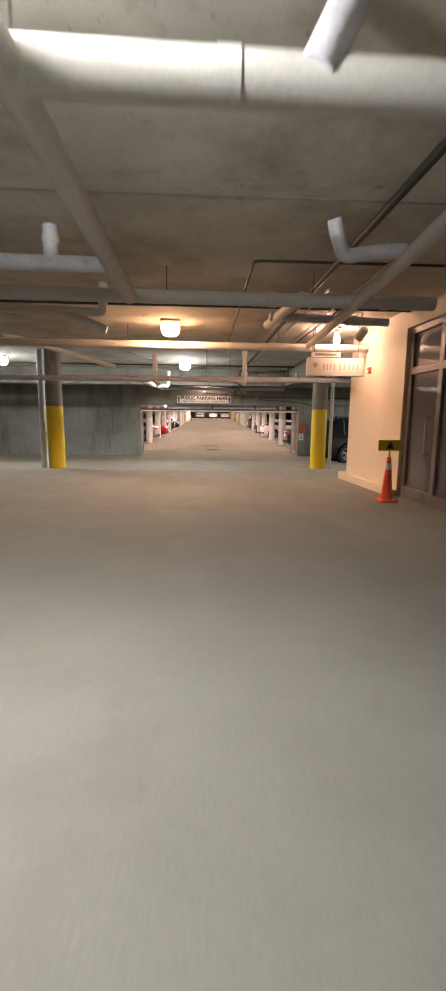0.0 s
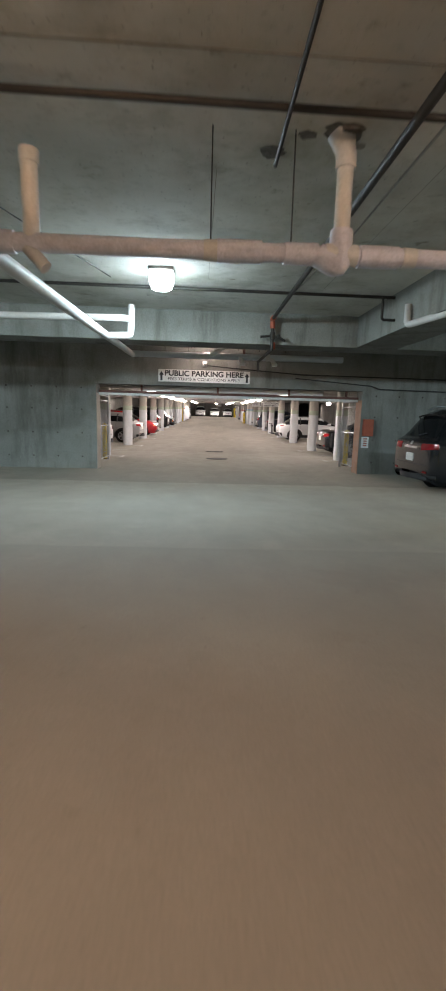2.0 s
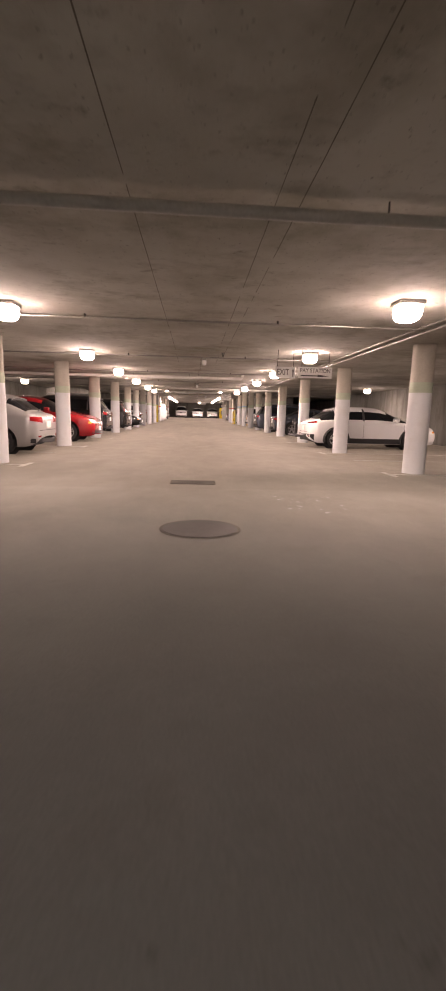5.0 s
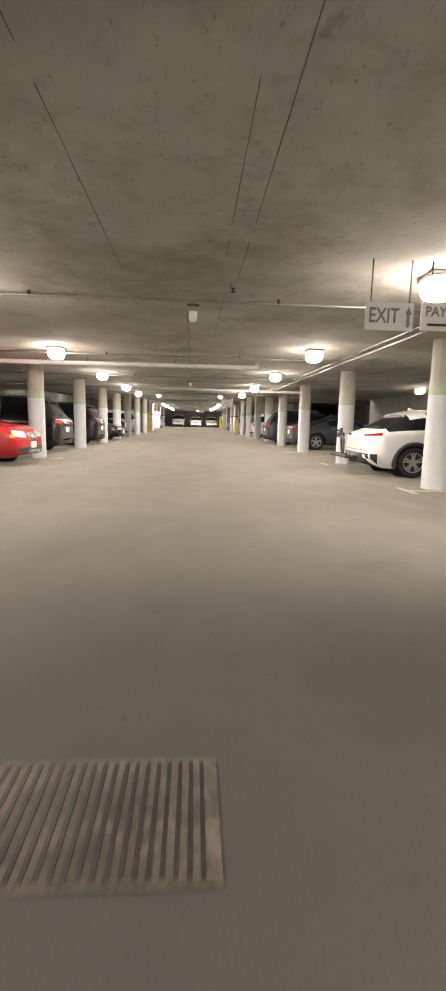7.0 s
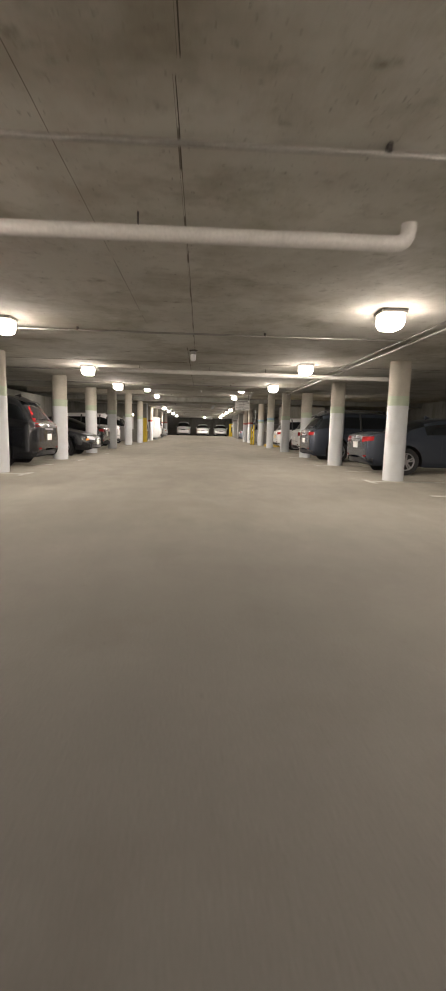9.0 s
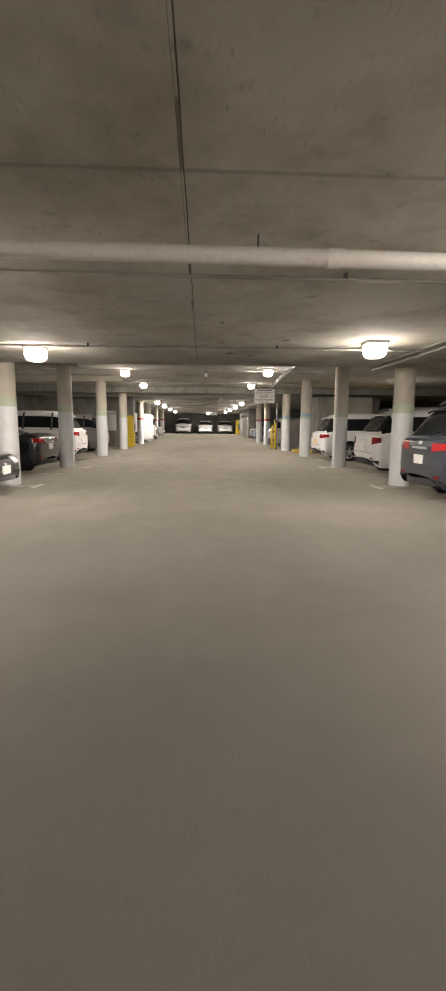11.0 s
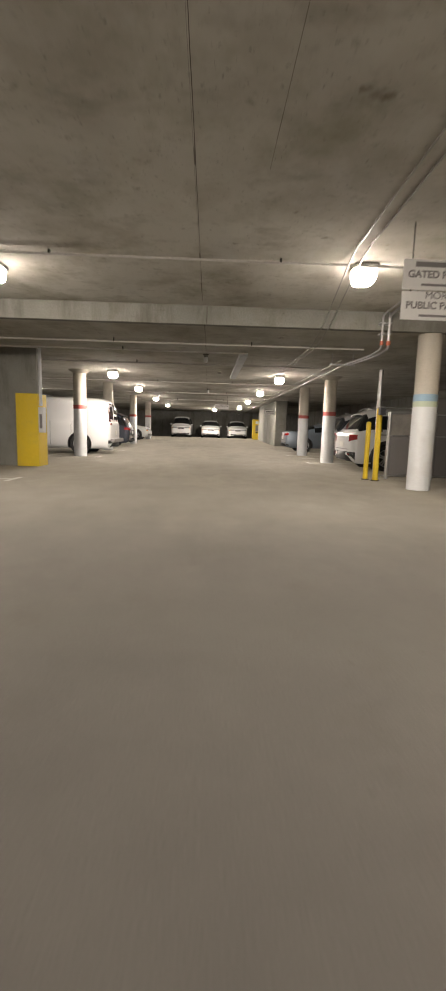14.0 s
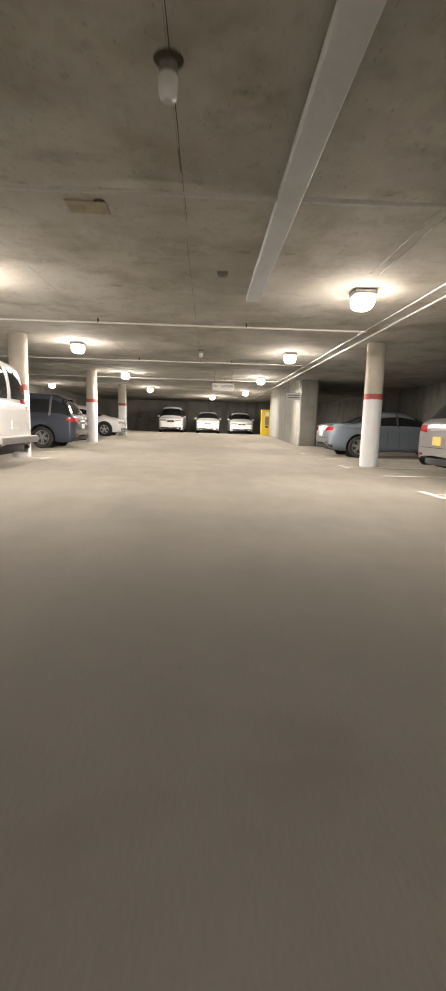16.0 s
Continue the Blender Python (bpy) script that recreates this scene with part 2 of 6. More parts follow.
def paint(name, color, rough=0.28, metal=0.0):
    return material(name, color, rough, metal, spread=0.025, scale=1.2, grain=200, bump=0.0, coat=0.6)


P = {
    "white": paint("white_car_paint", (0.78, 0.79, 0.80)),
    "silver": paint("silver_car_paint", (0.42, 0.42, 0.42), 0.3, 0.5),
    "black": paint("black_car_paint", (0.012, 0.013, 0.016), 0.2),
    "navy": paint("dark_blue_grey_car_paint", (0.045, 0.055, 0.075), 0.22, 0.3),
    "red": paint("red_car_paint", (0.36, 0.015, 0.02), 0.22, 0.1),
    "blue_silver": paint("pale_blue_silver_car_paint", (0.21, 0.25, 0.30), 0.28, 0.5),
    "pewter": paint("pewter_car_paint", (0.26, 0.26, 0.265), 0.28, 0.5),
}


# ---- building helpers ----
def mesh_of(name, bm, mats, smooth=None):
    me = bpy.data.meshes.new(name)
    bmesh.ops.recalc_face_normals(bm, faces=bm.faces)
    bm.to_mesh(me)
    bm.free()
    for m in mats if isinstance(mats, (list, tuple)) else [mats]:
        me.materials.append(m)
    if smooth:
        for p in me.polygons:
            p.use_smooth = True
        me.set_sharp_from_angle(angle=radians(smooth))
    return me


def part(name, bm, mat, parent=None, label="", smooth=None, at=None):
    ob = new(name, mesh_of(name, bm, mat, smooth))
    if parent is not None:
        ob.parent = parent
    if at is not None:
        ob.matrix_basis = at
    return tagged(ob, label)


def base(name, m, label, category, group="", kind=""):
    ob = new(name)
    ob.empty_display_size = 0.1
    ob.matrix_basis = m
    return tagged(ob, label, category, group, kind)


def box_bm(x0, x1, y0, y1, z0, z1, bevel=0.0, bm=None):
    own = bm is None
    bm = bmesh.new() if own else bm
    vs = [bm.verts.new((x, y, z)) for x in (x0, x1) for y in (y0, y1) for z in (z0, z1)]
    for f in ((0, 1, 3, 2), (4, 6, 7, 5), (0, 4, 5, 1), (2, 3, 7, 6), (0, 2, 6, 4), (1, 5, 7, 3)):
        bm.faces.new([vs[i] for i in f])
    if bevel and own:
        bmesh.ops.bevel(bm, geom=bm.edges[:], offset=bevel, segments=2, affect="EDGES", profile=0.5)
    return bm


def tube_bm(points, radius, seg=12, bm=None, closed=True):
    """A round pipe along a polyline, with mitred bends."""
    bm = bmesh.new() if bm is None else bm
    pts = [Vector(p) for p in points]
    rings = []
    up = None
    for i, p in enumerate(pts):
        a = (pts[i] - pts[i - 1]).normalized() if i else None
        b = (pts[i + 1] - pts[i]).normalized() if i + 1 < len(pts) else None
        d = (a + b).normalized() if a and b else (a or b)
        if up is None:
            up = Vector((0, 0, 1)) if abs(d.z) < 0.9 else Vector((1, 0, 0))
        side = d.cross(up).normalized()
        up = side.cross(d).normalized()
        k = 1.0 / max(0.5, math.sqrt((1 + a.dot(b)) / 2)) if a and b else 1.0
        ring = []
        for s in range(seg):
            w = 2 * math.pi * s / seg
            off = side * math.cos(w) + up * math.sin(w)
            ring.append(bm.verts.new(p + off * radius * (k if a and b else 1)))
        rings.append(ring)
    for r0, r1 in zip(rings, rings[1:]):
        for s in range(seg):
            bm.faces.new((r0[s], r0[(s + 1) % seg], r1[(s + 1) % seg], r1[s]))
    if closed:
        bm.faces.new(rings[0][::-1])
        bm.faces.new(rings[-1])
    return bm


def bend(points, r, n=4):
    """The polyline with its corners rounded by arcs of about r."""
    pts = [Vector(p) for p in points]
    out = [pts[0]]
    for a, b, c in zip(pts, pts[1:], pts[2:]):
        p0 = b + (a - b).normalized() * r
        p1 = b + (c - b).normalized() * r
        for i in range(n + 1):
            t = i / n
            out.append(p0 * (1 - t) ** 2 + b * 2 * t * (1 - t) + p1 * t * t)
    out.append(pts[-1])
    return out


def lathe_bm(profile, seg=24, bm=None):
    """A turned body round z from (radius, z) rows, closed at both ends."""
    bm = bmesh.new() if bm is None else bm
    rings = [[bm.verts.new((r * math.cos(2 * math.pi * s / seg), r * math.sin(2 * math.pi * s / seg), z)) for s in range(seg)] for r, z in profile]
    for r0, r1 in zip(rings, rings[1:]):
        for s in range(seg):
            bm.faces.new((r0[s], r0[(s + 1) % seg], r1[(s + 1) % seg], r1[s]))
    bm.faces.new(rings[0][::-1])
    bm.faces.new(rings[-1])
    return bm


def quad_prism(corners, depth, bm=None):
    """A thin plate on four or more corners, thickened along its normal."""
    bm = bmesh.new() if bm is None else bm
    c = [Vector(p) for p in corners]
    n = (c[1] - c[0]).cross(c[2] - c[0]).normalized() * depth
    a = [bm.verts.new(p) for p in c]
    b = [bm.verts.new(p + n) for p in c]
    bm.faces.new(a[::-1])
    bm.faces.new(b)
    k = len(c)
    for i in range(k):
        bm.faces.new((a[i], a[(i + 1) % k], b[(i + 1) % k], b[i]))
    return bm


def lettering(name, text, size, mat, parent, m, width=None, bold=0.0):
    """Raised letters on a sign, each word a part of its own; the whole line is fitted to the width."""
    def shape(body):
        cu = bpy.data.curves.new(name, "FONT")
        cu.body, cu.size, cu.align_x, cu.align_y, cu.extrude, cu.offset = body, size, "LEFT", "CENTER", 0.002, bold
        tmp = bpy.data.objects.new("tmp", cu)
        scene.collection.objects.link(tmp)
        bpy.context.view_layer.update()
        me = bpy.data.meshes.new_from_object(tmp)
        bpy.data.objects.remove(tmp)
        xs = [v.co.x for v in me.vertices]
        return me, min(xs), max(xs)

    whole, x0, x1 = shape(text)
    bpy.data.meshes.remove(whole)
    k = width / (x1 - x0) if width else 1.0
    words = text.split(" ")
    for n, word in enumerate(words):
        lead, _, end = shape(" ".join(words[:n + 1]))
        bpy.data.meshes.remove(lead)
        me, a, b = shape(word)
        me.materials.clear()
        me.materials.append(mat)
        ob = new(name, me)
        ob.parent = parent
        ob.matrix_basis = m @ Matrix.Diagonal((k, 1, 1, 1)) @ Matrix.Translation((end - b - (x0 + x1) / 2, 0, 0))


# the entry hall stands at a slight angle to the aisle and slopes down to it
ENTRY_TURN = Matrix.Translation((0, 24, 0)) @ pose(0, 0, 0, -0.92) @ pose(0, 1, 0, 0, 0, 1.54) @ Matrix.Translation((0, -25, 0))
ENTRY_SLOPE = math.tan(radians(0.92))
FLOOR_PROFILE = [(-16, 1.15), (-3.6, 0.65), (3, 0.42), (9, 0.30), (15.2, 0.0), (24.0, 0.0), (82.0, 0.0), (95.0, 0.22), (115.0, 0.0)]


def floor_z(y):
    for (y0, z0), (y1, z1) in zip(FLOOR_PROFILE, FLOOR_PROFILE[1:]):
        if y <= y1:
            return z0 + (z1 - z0) * (y - y0) / (y1 - y0)
    return FLOOR_PROFILE[-1][1]

# ---- the shell ----
def slab(name, x0, x1, y0, y1, z0, z1, mat, label, category):
    return tagged(part(name, box_bm(x0, x1, y0, y1, z0, z1), mat), label, category, kind="structure")


def floor_sheet():
    bm = bmesh.new()
    xs = [-15.5, 15.5]
    ys = [y for y, _ in FLOOR_PROFILE]
    rise = lambda y: floor_z(y) + ENTRY_SLOPE * max(0.0, 24.0 - y)
    top = [[bm.verts.new((x, y, rise(y))) for x in xs] for y in ys]
    low = [[bm.verts.new((x, y, rise(y) - 0.3)) for x in xs] for y in ys]
    for i in range(len(ys) - 1):
        bm.faces.new((top[i][0], top[i][1], top[i + 1][1], top[i + 1][0]))
        bm.faces.new((low[i][0], low[i + 1][0], low[i + 1][1], low[i][1]))
    return bm


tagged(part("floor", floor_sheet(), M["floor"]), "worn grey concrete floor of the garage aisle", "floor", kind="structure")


def ceiling(name, x0, x1, y0, y1, z, seams_x, seams_y, label, spots=()):
    """A slab with dark pour joints as faces of their own, in one mesh."""
    bm = box_bm(x0, x1, y0, y1, z, z + 0.3)
    rng = random.Random(int(y0 * 7))
    for x, w, *span in seams_x:
        y, last = (span[0] if span else y0 + 0.02), None
        end = span[1] if span else y1
        while y < end - 0.05:
            dx, wide = rng.uniform(-0.0015, 0.0015), w * rng.uniform(0.45, 0.8)
            row = [bm.verts.new((x + dx + s, y, z - 0.003)) for s in ((-1.9 * w, -1.6 * w, -0.3 * wide, wide) if w > 0.006 else (-wide, wide))]
            if last and w <= 0.006 and rng.random() > 0.12:
                bm.faces.new((last[0], last[1], row[1], row[0])).material_index = 2
            elif last and w > 0.006:
                # two dark form lines with a dirty strip between them, broken here and there
                for i, dark in ((0, False), (1, False), (2, rng.random() > 0.12)):
                    if i != 1 or rng.random() > 0.8:
                        bm.faces.new((last[i], last[i + 1], row[i + 1], row[i])).material_index = 1 if dark else 2
            last = row
            y = min(y + rng.uniform(0.12, 0.4), end - 0.03)
    for x, y, r, *kind in spots:
        ring = [(x + r * rng.uniform(0.75, 1.2) * math.cos(q), y + r * 0.8 * rng.uniform(0.75, 1.2) * math.sin(q)) for q in [i * math.pi / 7 for i in range(14)]]
        f = bm.faces.new([bm.verts.new((a, b, z - 0.003)) for a, b in ring])
        f.material_index = kind[0] if kind else 3
    for y, w in seams_y:
        n = len(bm.faces)
        box_bm(x0 + 0.02, x1 - 0.02, y - w, y + w, z - 0.005, z + 0.05, bm=bm)
        bm.faces.ensure_lookup_table()
        for f in bm.faces[n:]:
            f.material_index = 2
    return tagged(part(name, bm, [M["ceiling"], M["joint"], M["faint_joint"], M["red_spot"]]), label, "ceiling", kind="structure")


LOW, MID, HIGH, STEP = 2.52, 2.90, 3.22, 50.0
ceiling("ceiling_entry", -17.0, 16.0, -16, 17.65, 3.52, [(-0.95, 0.004, 9.3, 13.0), (0.9, 0.004, 9.0, 14.0)], [(0.6, 0.006), (8.0, 0.005)], "stained grey concrete ceiling of the entry hall", [(-0.05, 8.68, 0.15, 1), (-0.3, 8.75, 0.07, 1), (-0.52, 9.0, 0.11, 1), (0.1, 8.85, 0.06, 2)])
ceiling("ceiling_aisle", -15.5, 15.5, 17.95, STEP, LOW, [(-0.8, 0.0055, 18.3, 29.0), (-0.82, 0.0055, 29.2, 32.6), (0.24, 0.0055, 28.9, 31.8), (0.18, 0.0055, 18.3, 28.2), (0.35, 0.0058, 18.3, 27.5), (0.345, 0.0058, 27.5, 28.75), (-0.19, 0.0068, 29.9, 33.7), (-0.215, 0.0062, 33.68, 41.0), (-0.355, 0.009, 40.5, 49.95), (-0.9, 0.004, 33.0, 38.5)], [(42.5, 0.0025)], "stained grey concrete ceiling over the aisle", [(0.22, 48.3, 0.085), (0.6, 48.5, 0.06), (0.95, 47.0, 0.07), (-0.02, 45.92, 0.04, 2), (-0.015, 45.84, 0.03, 2), (0.02, 47.3, 0.05, 2), (0.235, 30.2, 0.018, 1)])
ceiling("ceiling_middle", -15.5, 15.5, STEP, 64.3, HIGH, [(-0.22, 0.0065, 51.3, 54.0), (-0.12, 0.0065, 53.0, 64.2), (0.5, 0.004, 52.0, 60.0)], [], "high stained concrete ceiling over the aisle")
ceiling("ceiling_end", -15.5, 15.5, 64.45, 115, MID, [(-0.07, 0.007, 65.0, 70.0), (-0.09, 0.005, 70.3, 82.0), (-2.2, 0.004)], [(82.0, 0.006)], "stained concrete ceiling at the end of the aisle")
beam = slab("beam_middle", -15.5, 15.5, 64.3, 64.45, MID, 3.4, M["wall"], "concrete step down to a lower ceiling across the aisle", "beam")
part("joint", box_bm(-0.05, -0.037, 64.297, 64.31, MID + 0.01, 3.2), M["joint"], beam)
part("joint", box_bm(-0.085, -0.075, 64.32, 64.98, MID - 0.003, MID + 0.01), M["joint"], beam)
slab("step_wall", -15.5, 15.5, STEP - 0.3, STEP, LOW + 0.3, HIGH + 0.2, M["ceiling"], "concrete step between two ceiling levels", "wall")
slab("beam_entry", -15.5, 15.5, 14.68, 15.45, 2.92, 3.52, M["wall"], "concrete downstand beam in the entry hall", "beam")
slab("beam_side", 2.12, 2.95, 7.4, 14.68, 2.92, 3.52, M["wall"], "concrete downstand beam along the entry hall", "beam")
for x0, x1, n in ((-15.5, -3.75, "wall_portal_west"), (3.35, 15.5, "wall_portal_east")):
    w = slab(n, x0, x1, 17.65, 18.1, -0.3, 2.24, M["wall"], "streaked grey concrete wall beside the opening", "wall")
    near = x1 if x0 < 0 else x0
    for i in range(9):
        for z in (0.32, 0.94, 1.56, 2.12):
            x = near + (-1 if x0 < 0 else 1) * (0.38 + i * 0.64)
            part("tie_hole", lathe_bm([(0.022, 0.0), (0.022, 0.005)], 8), M["joint"], w, "", None, pose(x, 17.65, z, 90, 0, 0))
slab("wall_portal_header", -15.5, 15.5, 17.65, 18.1, 2.24, 3.82, M["wall"], "stained concrete wall over the opening", "wall")
slab("jamb_east", 3.338, 3.35, 17.652, 18.098, -0.02, 2.0, M["jamb_red"], "flaking orange-red paint on the opening's edge", "jamb")
slab("jamb_west", -3.75, -3.738, 17.652, 18.098, -0.02, 2.0, M["jamb_beige"], "beige painted edge of the opening", "jamb")
slab("wall_west", -15.8, -15.5, -16, 115, -0.6, 4.2, M["wall"], "grey concrete outer wall", "wall")
slab("wall_east", 15.5, 15.8, -16, 115, -0.6, 4.2, M["wall"], "grey concrete outer wall", "wall")
slab("wall_south", -15.5, 15.5, -16.3, -16, 0.5, 4.2, M["wall"], "grey concrete outer wall", "wall")
slab("wall_north", -15.5, 15.5, 109, 109.3, -0.6, 3.4, M["wall"], "dark concrete wall at the aisle's end", "wall")
slab("wall_bays_east", 9.9, 10.15, 18.1, STEP, -0.1, LOW, M["wall"], "grey concrete wall behind the parking bays", "wall")
slab("wall_bays_west", -10.4, -10.15, 18.1, STEP, -0.1, LOW, M["wall"], "grey concrete wall behind the parking bays", "wall")
slab("wall_bays_far_west", -10.4, -10.15, STEP, 109, -0.1, MID, M["wall"], "grey concrete wall behind the parking bays", "wall")
slab("wall_bays_far_east", 9.9, 10.15, 67.5, 109, -0.1, MID, M["wall"], "grey concrete wall behind the parking bays", "wall")

# the lodge lobby beside the entry
slab("wall_lobby", 2.24, 2.5, 4.3, 7.1, 0.3, 3.52, M["plaster"], "smooth beige plastered wall of the lift lobby", "wall")
slab("wall_lobby_return", 2.5, 15.5, 6.85, 7.1, 0.3, 3.52, M["plaster"], "smooth beige plastered wall of the lift lobby", "wall")
slab("wall_lobby_head", 2.24, 2.5, -16, 4.3, 3.2, 3.52, M["plaster"], "beige plaster over the lobby front", "wall")


def lobby_door():
    b = base("door_1", pose(2.3, 0.55, 0), "dark bronze framed glass lobby front with a side light", "door", kind="structure")
    for y0, y1, n in ((3.62, 3.75, "door_post"), (2.62, 2.74, "door_post"), (1.5, 1.62, "door_post"), (-0.4, -0.3, "door_post")):
        part(n, box_bm(0, 0.12, y0, y1, 0.35, 3.2, 0.006), M["door_dark"], b)
    part("door_rail", box_bm(0.002, 0.118, -0.3, 3.62, 2.45, 2.56, 0.006), M["door_dark"], b)
    part("door_rail", box_bm(0.002, 0.118, -0.3, 3.62, 3.1, 3.2, 0.006), M["door_dark"], b)
    part("door_rail", box_bm(0.002, 0.118, -0.3, 3.62, 0.36, 0.6, 0.006), M["door_dark"], b)
    for y0, y1 in ((2.74, 3.62), (1.62, 2.62), (-0.3, 1.5)):
        part("pane", box_bm(0.05, 0.07, y0, y1, 0.6, 2.45), M["lobby_glass"], b)
        part("pane", box_bm(0.05, 0.07, y0, y1, 2.56, 3.1), M["lobby_glass"], b)
    part("door_handle", tube_bm(bend([(0.0, 2.85, 1.2), (-0.07, 2.85, 1.2), (-0.07, 2.85, 1.75), (0.0, 2.85, 1.75)], 0.03), 0.014), M["steel"], b, "brushed steel pull handle")


lobby_door()
slab("wall_lobby_south", 2.3, 2.42, -16, 0.15, 0.4, 3.2, M["plaster"], "beige plastered wall of the lobby", "wall")
slab("curb_lobby", 2.1, 2.24, 4.3, 7.25, 0.25, 0.5, M["plaster"], "low pale curb along the lobby wall", "curb")


# ---- columns ----
def column(x, y, top, band, group, lower=1.62, radius=0.214, capital=False):
    z0 = floor_z(y) - 0.02
    c = base("column", pose(x, y, z0), {"green": "round concrete column, white below a pale green band", "blue": "round concrete column with blue and green bands above white paint",
             "red": "round concrete column with a red band above white paint", "yellow": "round grey concrete column painted yellow to head height"}[band], "column", group)
    h = top - z0
    if band == "yellow":
        part("paint_sleeve", lathe_bm([(radius + 0.006, 0.0), (radius + 0.006, lower)], 28), M["yellow"], c, "glossy yellow paint", 40)
        part("shaft", lathe_bm([(radius, lower), (radius, h)], 28), M["wall"], c, "", 40)
    else:
        part("paint_sleeve", lathe_bm([(radius + 0.004, 0.0), (radius + 0.004, lower)], 28), M["white_paint"], c, "scuffed white paint", 40)
        bands = {"green": [("green", 0.20)], "blue": [("green", 0.10), ("blue", 0.13)], "red": [("red", 0.13)]}[band]
        z = lower
        for n, t in bands:
            part("band", lathe_bm([(radius + 0.005, z), (radius + 0.005, z + t)], 28), M["stripe_" + n], c, n + " painted band", 40)
            z += t
        part("shaft", lathe_bm([(radius, z), (radius, h)], 28), M["column_top"], c, "", 40)
        if capital:
            part("capital", lathe_bm([(radius + 0.01, h - 0.12), (radius + 0.16, h)], 28), M["column_top"], c, "", 40)


WEST_X, EAST_X = -4.38, 4.13
for y in (21.9, 27.0, 32.0, 36.7, 41.6, 46.1):
    column(WEST_X, y, LOW, "green", "columns along the aisle")
for y in (21.9, 26.4, 31.35, 36.4, 41.4, 45.9):
    column(EAST_X, y, LOW, "green", "columns along the aisle")
for y in (50.2, 54.55, 59.7, 65.0):
    column(WEST_X, y, HIGH if y < 63 else MID, "green", "columns along the aisle", 1.66)
for y in (50.2, 54.85, 59.9, 64.55):
    column(EAST_X, y, HIGH if y < 63 else MID, "blue" if y > 56 else "green", "columns along the aisle", 1.6)
for y in (72.0, 76.5, 84.3, 91.2):
    column(WEST_X - (0.15 if y > 80 else 0), y, MID, "red", "columns along the aisle", 1.62, capital=y < 73)
for y in (71.7, 76.1):
    column(EAST_X, y, MID, "red", "columns along the aisle", 1.62, capital=y < 73)
column(-5.15, 9.75, 3.52, "yellow", "yellow columns of the entry hall", 1.74)
column(2.33, 10.1, 3.52, "yellow", "yellow columns of the entry hall", 1.74)


# ---- lamps ----
TONES = {"warm": (WARM_WHITE, 1.0), "sodium": (SODIUM, 0.95), "cool": (COOL, 1.5), "bay_fill": (WARM_WHITE, 0.45), "far": (WARM_WHITE, 0.95), "bright": (WARM_WHITE, 2.2), "high": (WARM_WHITE, 0.85), "start": (COOL, 2.2)}
LENS_SIDE = {"cool": 0.3, "sodium": 0.3, "start": 0.3, "high": 0.33}
LENS_BASE = {"warm": 2.5, "high": 3.6, "far": 3.6}
GLOW = {k: (glow(k + "_lens_rim", c, LAMP_POWER * p * 0.05), glow(k + "_lens_side", c, LAMP_POWER * p * LENS_SIDE.get(k, 0.42)), glow(k + "_lens_base", c, LAMP_POWER * p * LENS_BASE.get(k, 3.1))) for k, (c, p) in TONES.items()}


def ceiling_lamp(x, y, z, tone, drop=0.0):
    b = base("ceiling_lamp", pose(x, y, z), {"warm": "square ceiling lamp glowing warm white", "sodium": "square ceiling lamp glowing orange", "cool": "square ceiling lamp glowing cool white", "bay_fill": "square ceiling lamp glowing dimly over the bays", "far": "square ceiling lamp glowing warm white", "high": "square ceiling lamp glowing warm white under the high ceiling", "start": "square ceiling lamp glowing cool white over the way in", "bright": "square ceiling lamp glowing over the end cars"}[tone], "lamp", "ceiling lamps")
    deep = 0.22 if z > 3.4 else 0.18
    hs = 0.18 if z > 3.4 else 0.16
    top = 0.05 + drop
    part("housing", box_bm(-hs, hs, -hs, hs, -top, 0, 0.012), M["conduit"], b, "grey metal housing")
    # a square drop lens with rounded corners and a domed base
    bm = bmesh.new()
    rows = [(0.96, 0.0), (0.97, 0.42), (0.90, 0.68), (0.76, 0.88), (0.5, 1.0)]
    rings = []
    for k, d in rows:
        r = hs * k
        ring = []
        for i in range(20):
            w = 2 * math.pi * (i + 0.5) / 20
            c, q = math.cos(w), math.sin(w)
            f = (abs(c) ** 4.5 + abs(q) ** 4.5) ** (-1 / 4.5)
            ring.append(bm.verts.new((r * c * f, r * q * f, -top - 0.001 - deep * d)))
        rings.append(ring)
    for n, (r0, r1) in enumerate(zip(rings, rings[1:])):
        for i in range(20):
            bm.faces.new((r0[i], r0[(i + 1) % 20], r1[(i + 1) % 20], r1[i])).material_index = (0, 1, 1, 2)[n]
    bm.faces.new(rings[-1]).material_index = 2
    part("lens", bm, GLOW[tone], b, "glowing prismatic lens", 60)


for y, y2 in ((24.0, 23.1), (28.9, 28.1), (33.6, 32.9), (38.5, 37.4), (43.6, 42.2), (47.9, 47.0)):
    ceiling_lamp(-2.93, y, LOW, "warm")
    ceiling_lamp(2.27, y2, LOW, "warm")
for y in (57.2, 62.5):
    ceiling_lamp(-2.98, y, HIGH, "high")
    ceiling_lamp(2.02, y - (0.7 if y < 60 else 0.45), HIGH, "high")
for y, y2 in ((71.7, 71.9), (77.4, 78.0), (84.5, 85.1), (92.7, 93.2)):
    ceiling_lamp(-3.2, y, MID, "far", 0.03)
    ceiling_lamp(2.4, y2, MID, "far", 0.03)
ceiling_lamp(0.5, 99.5, MID, "bright")
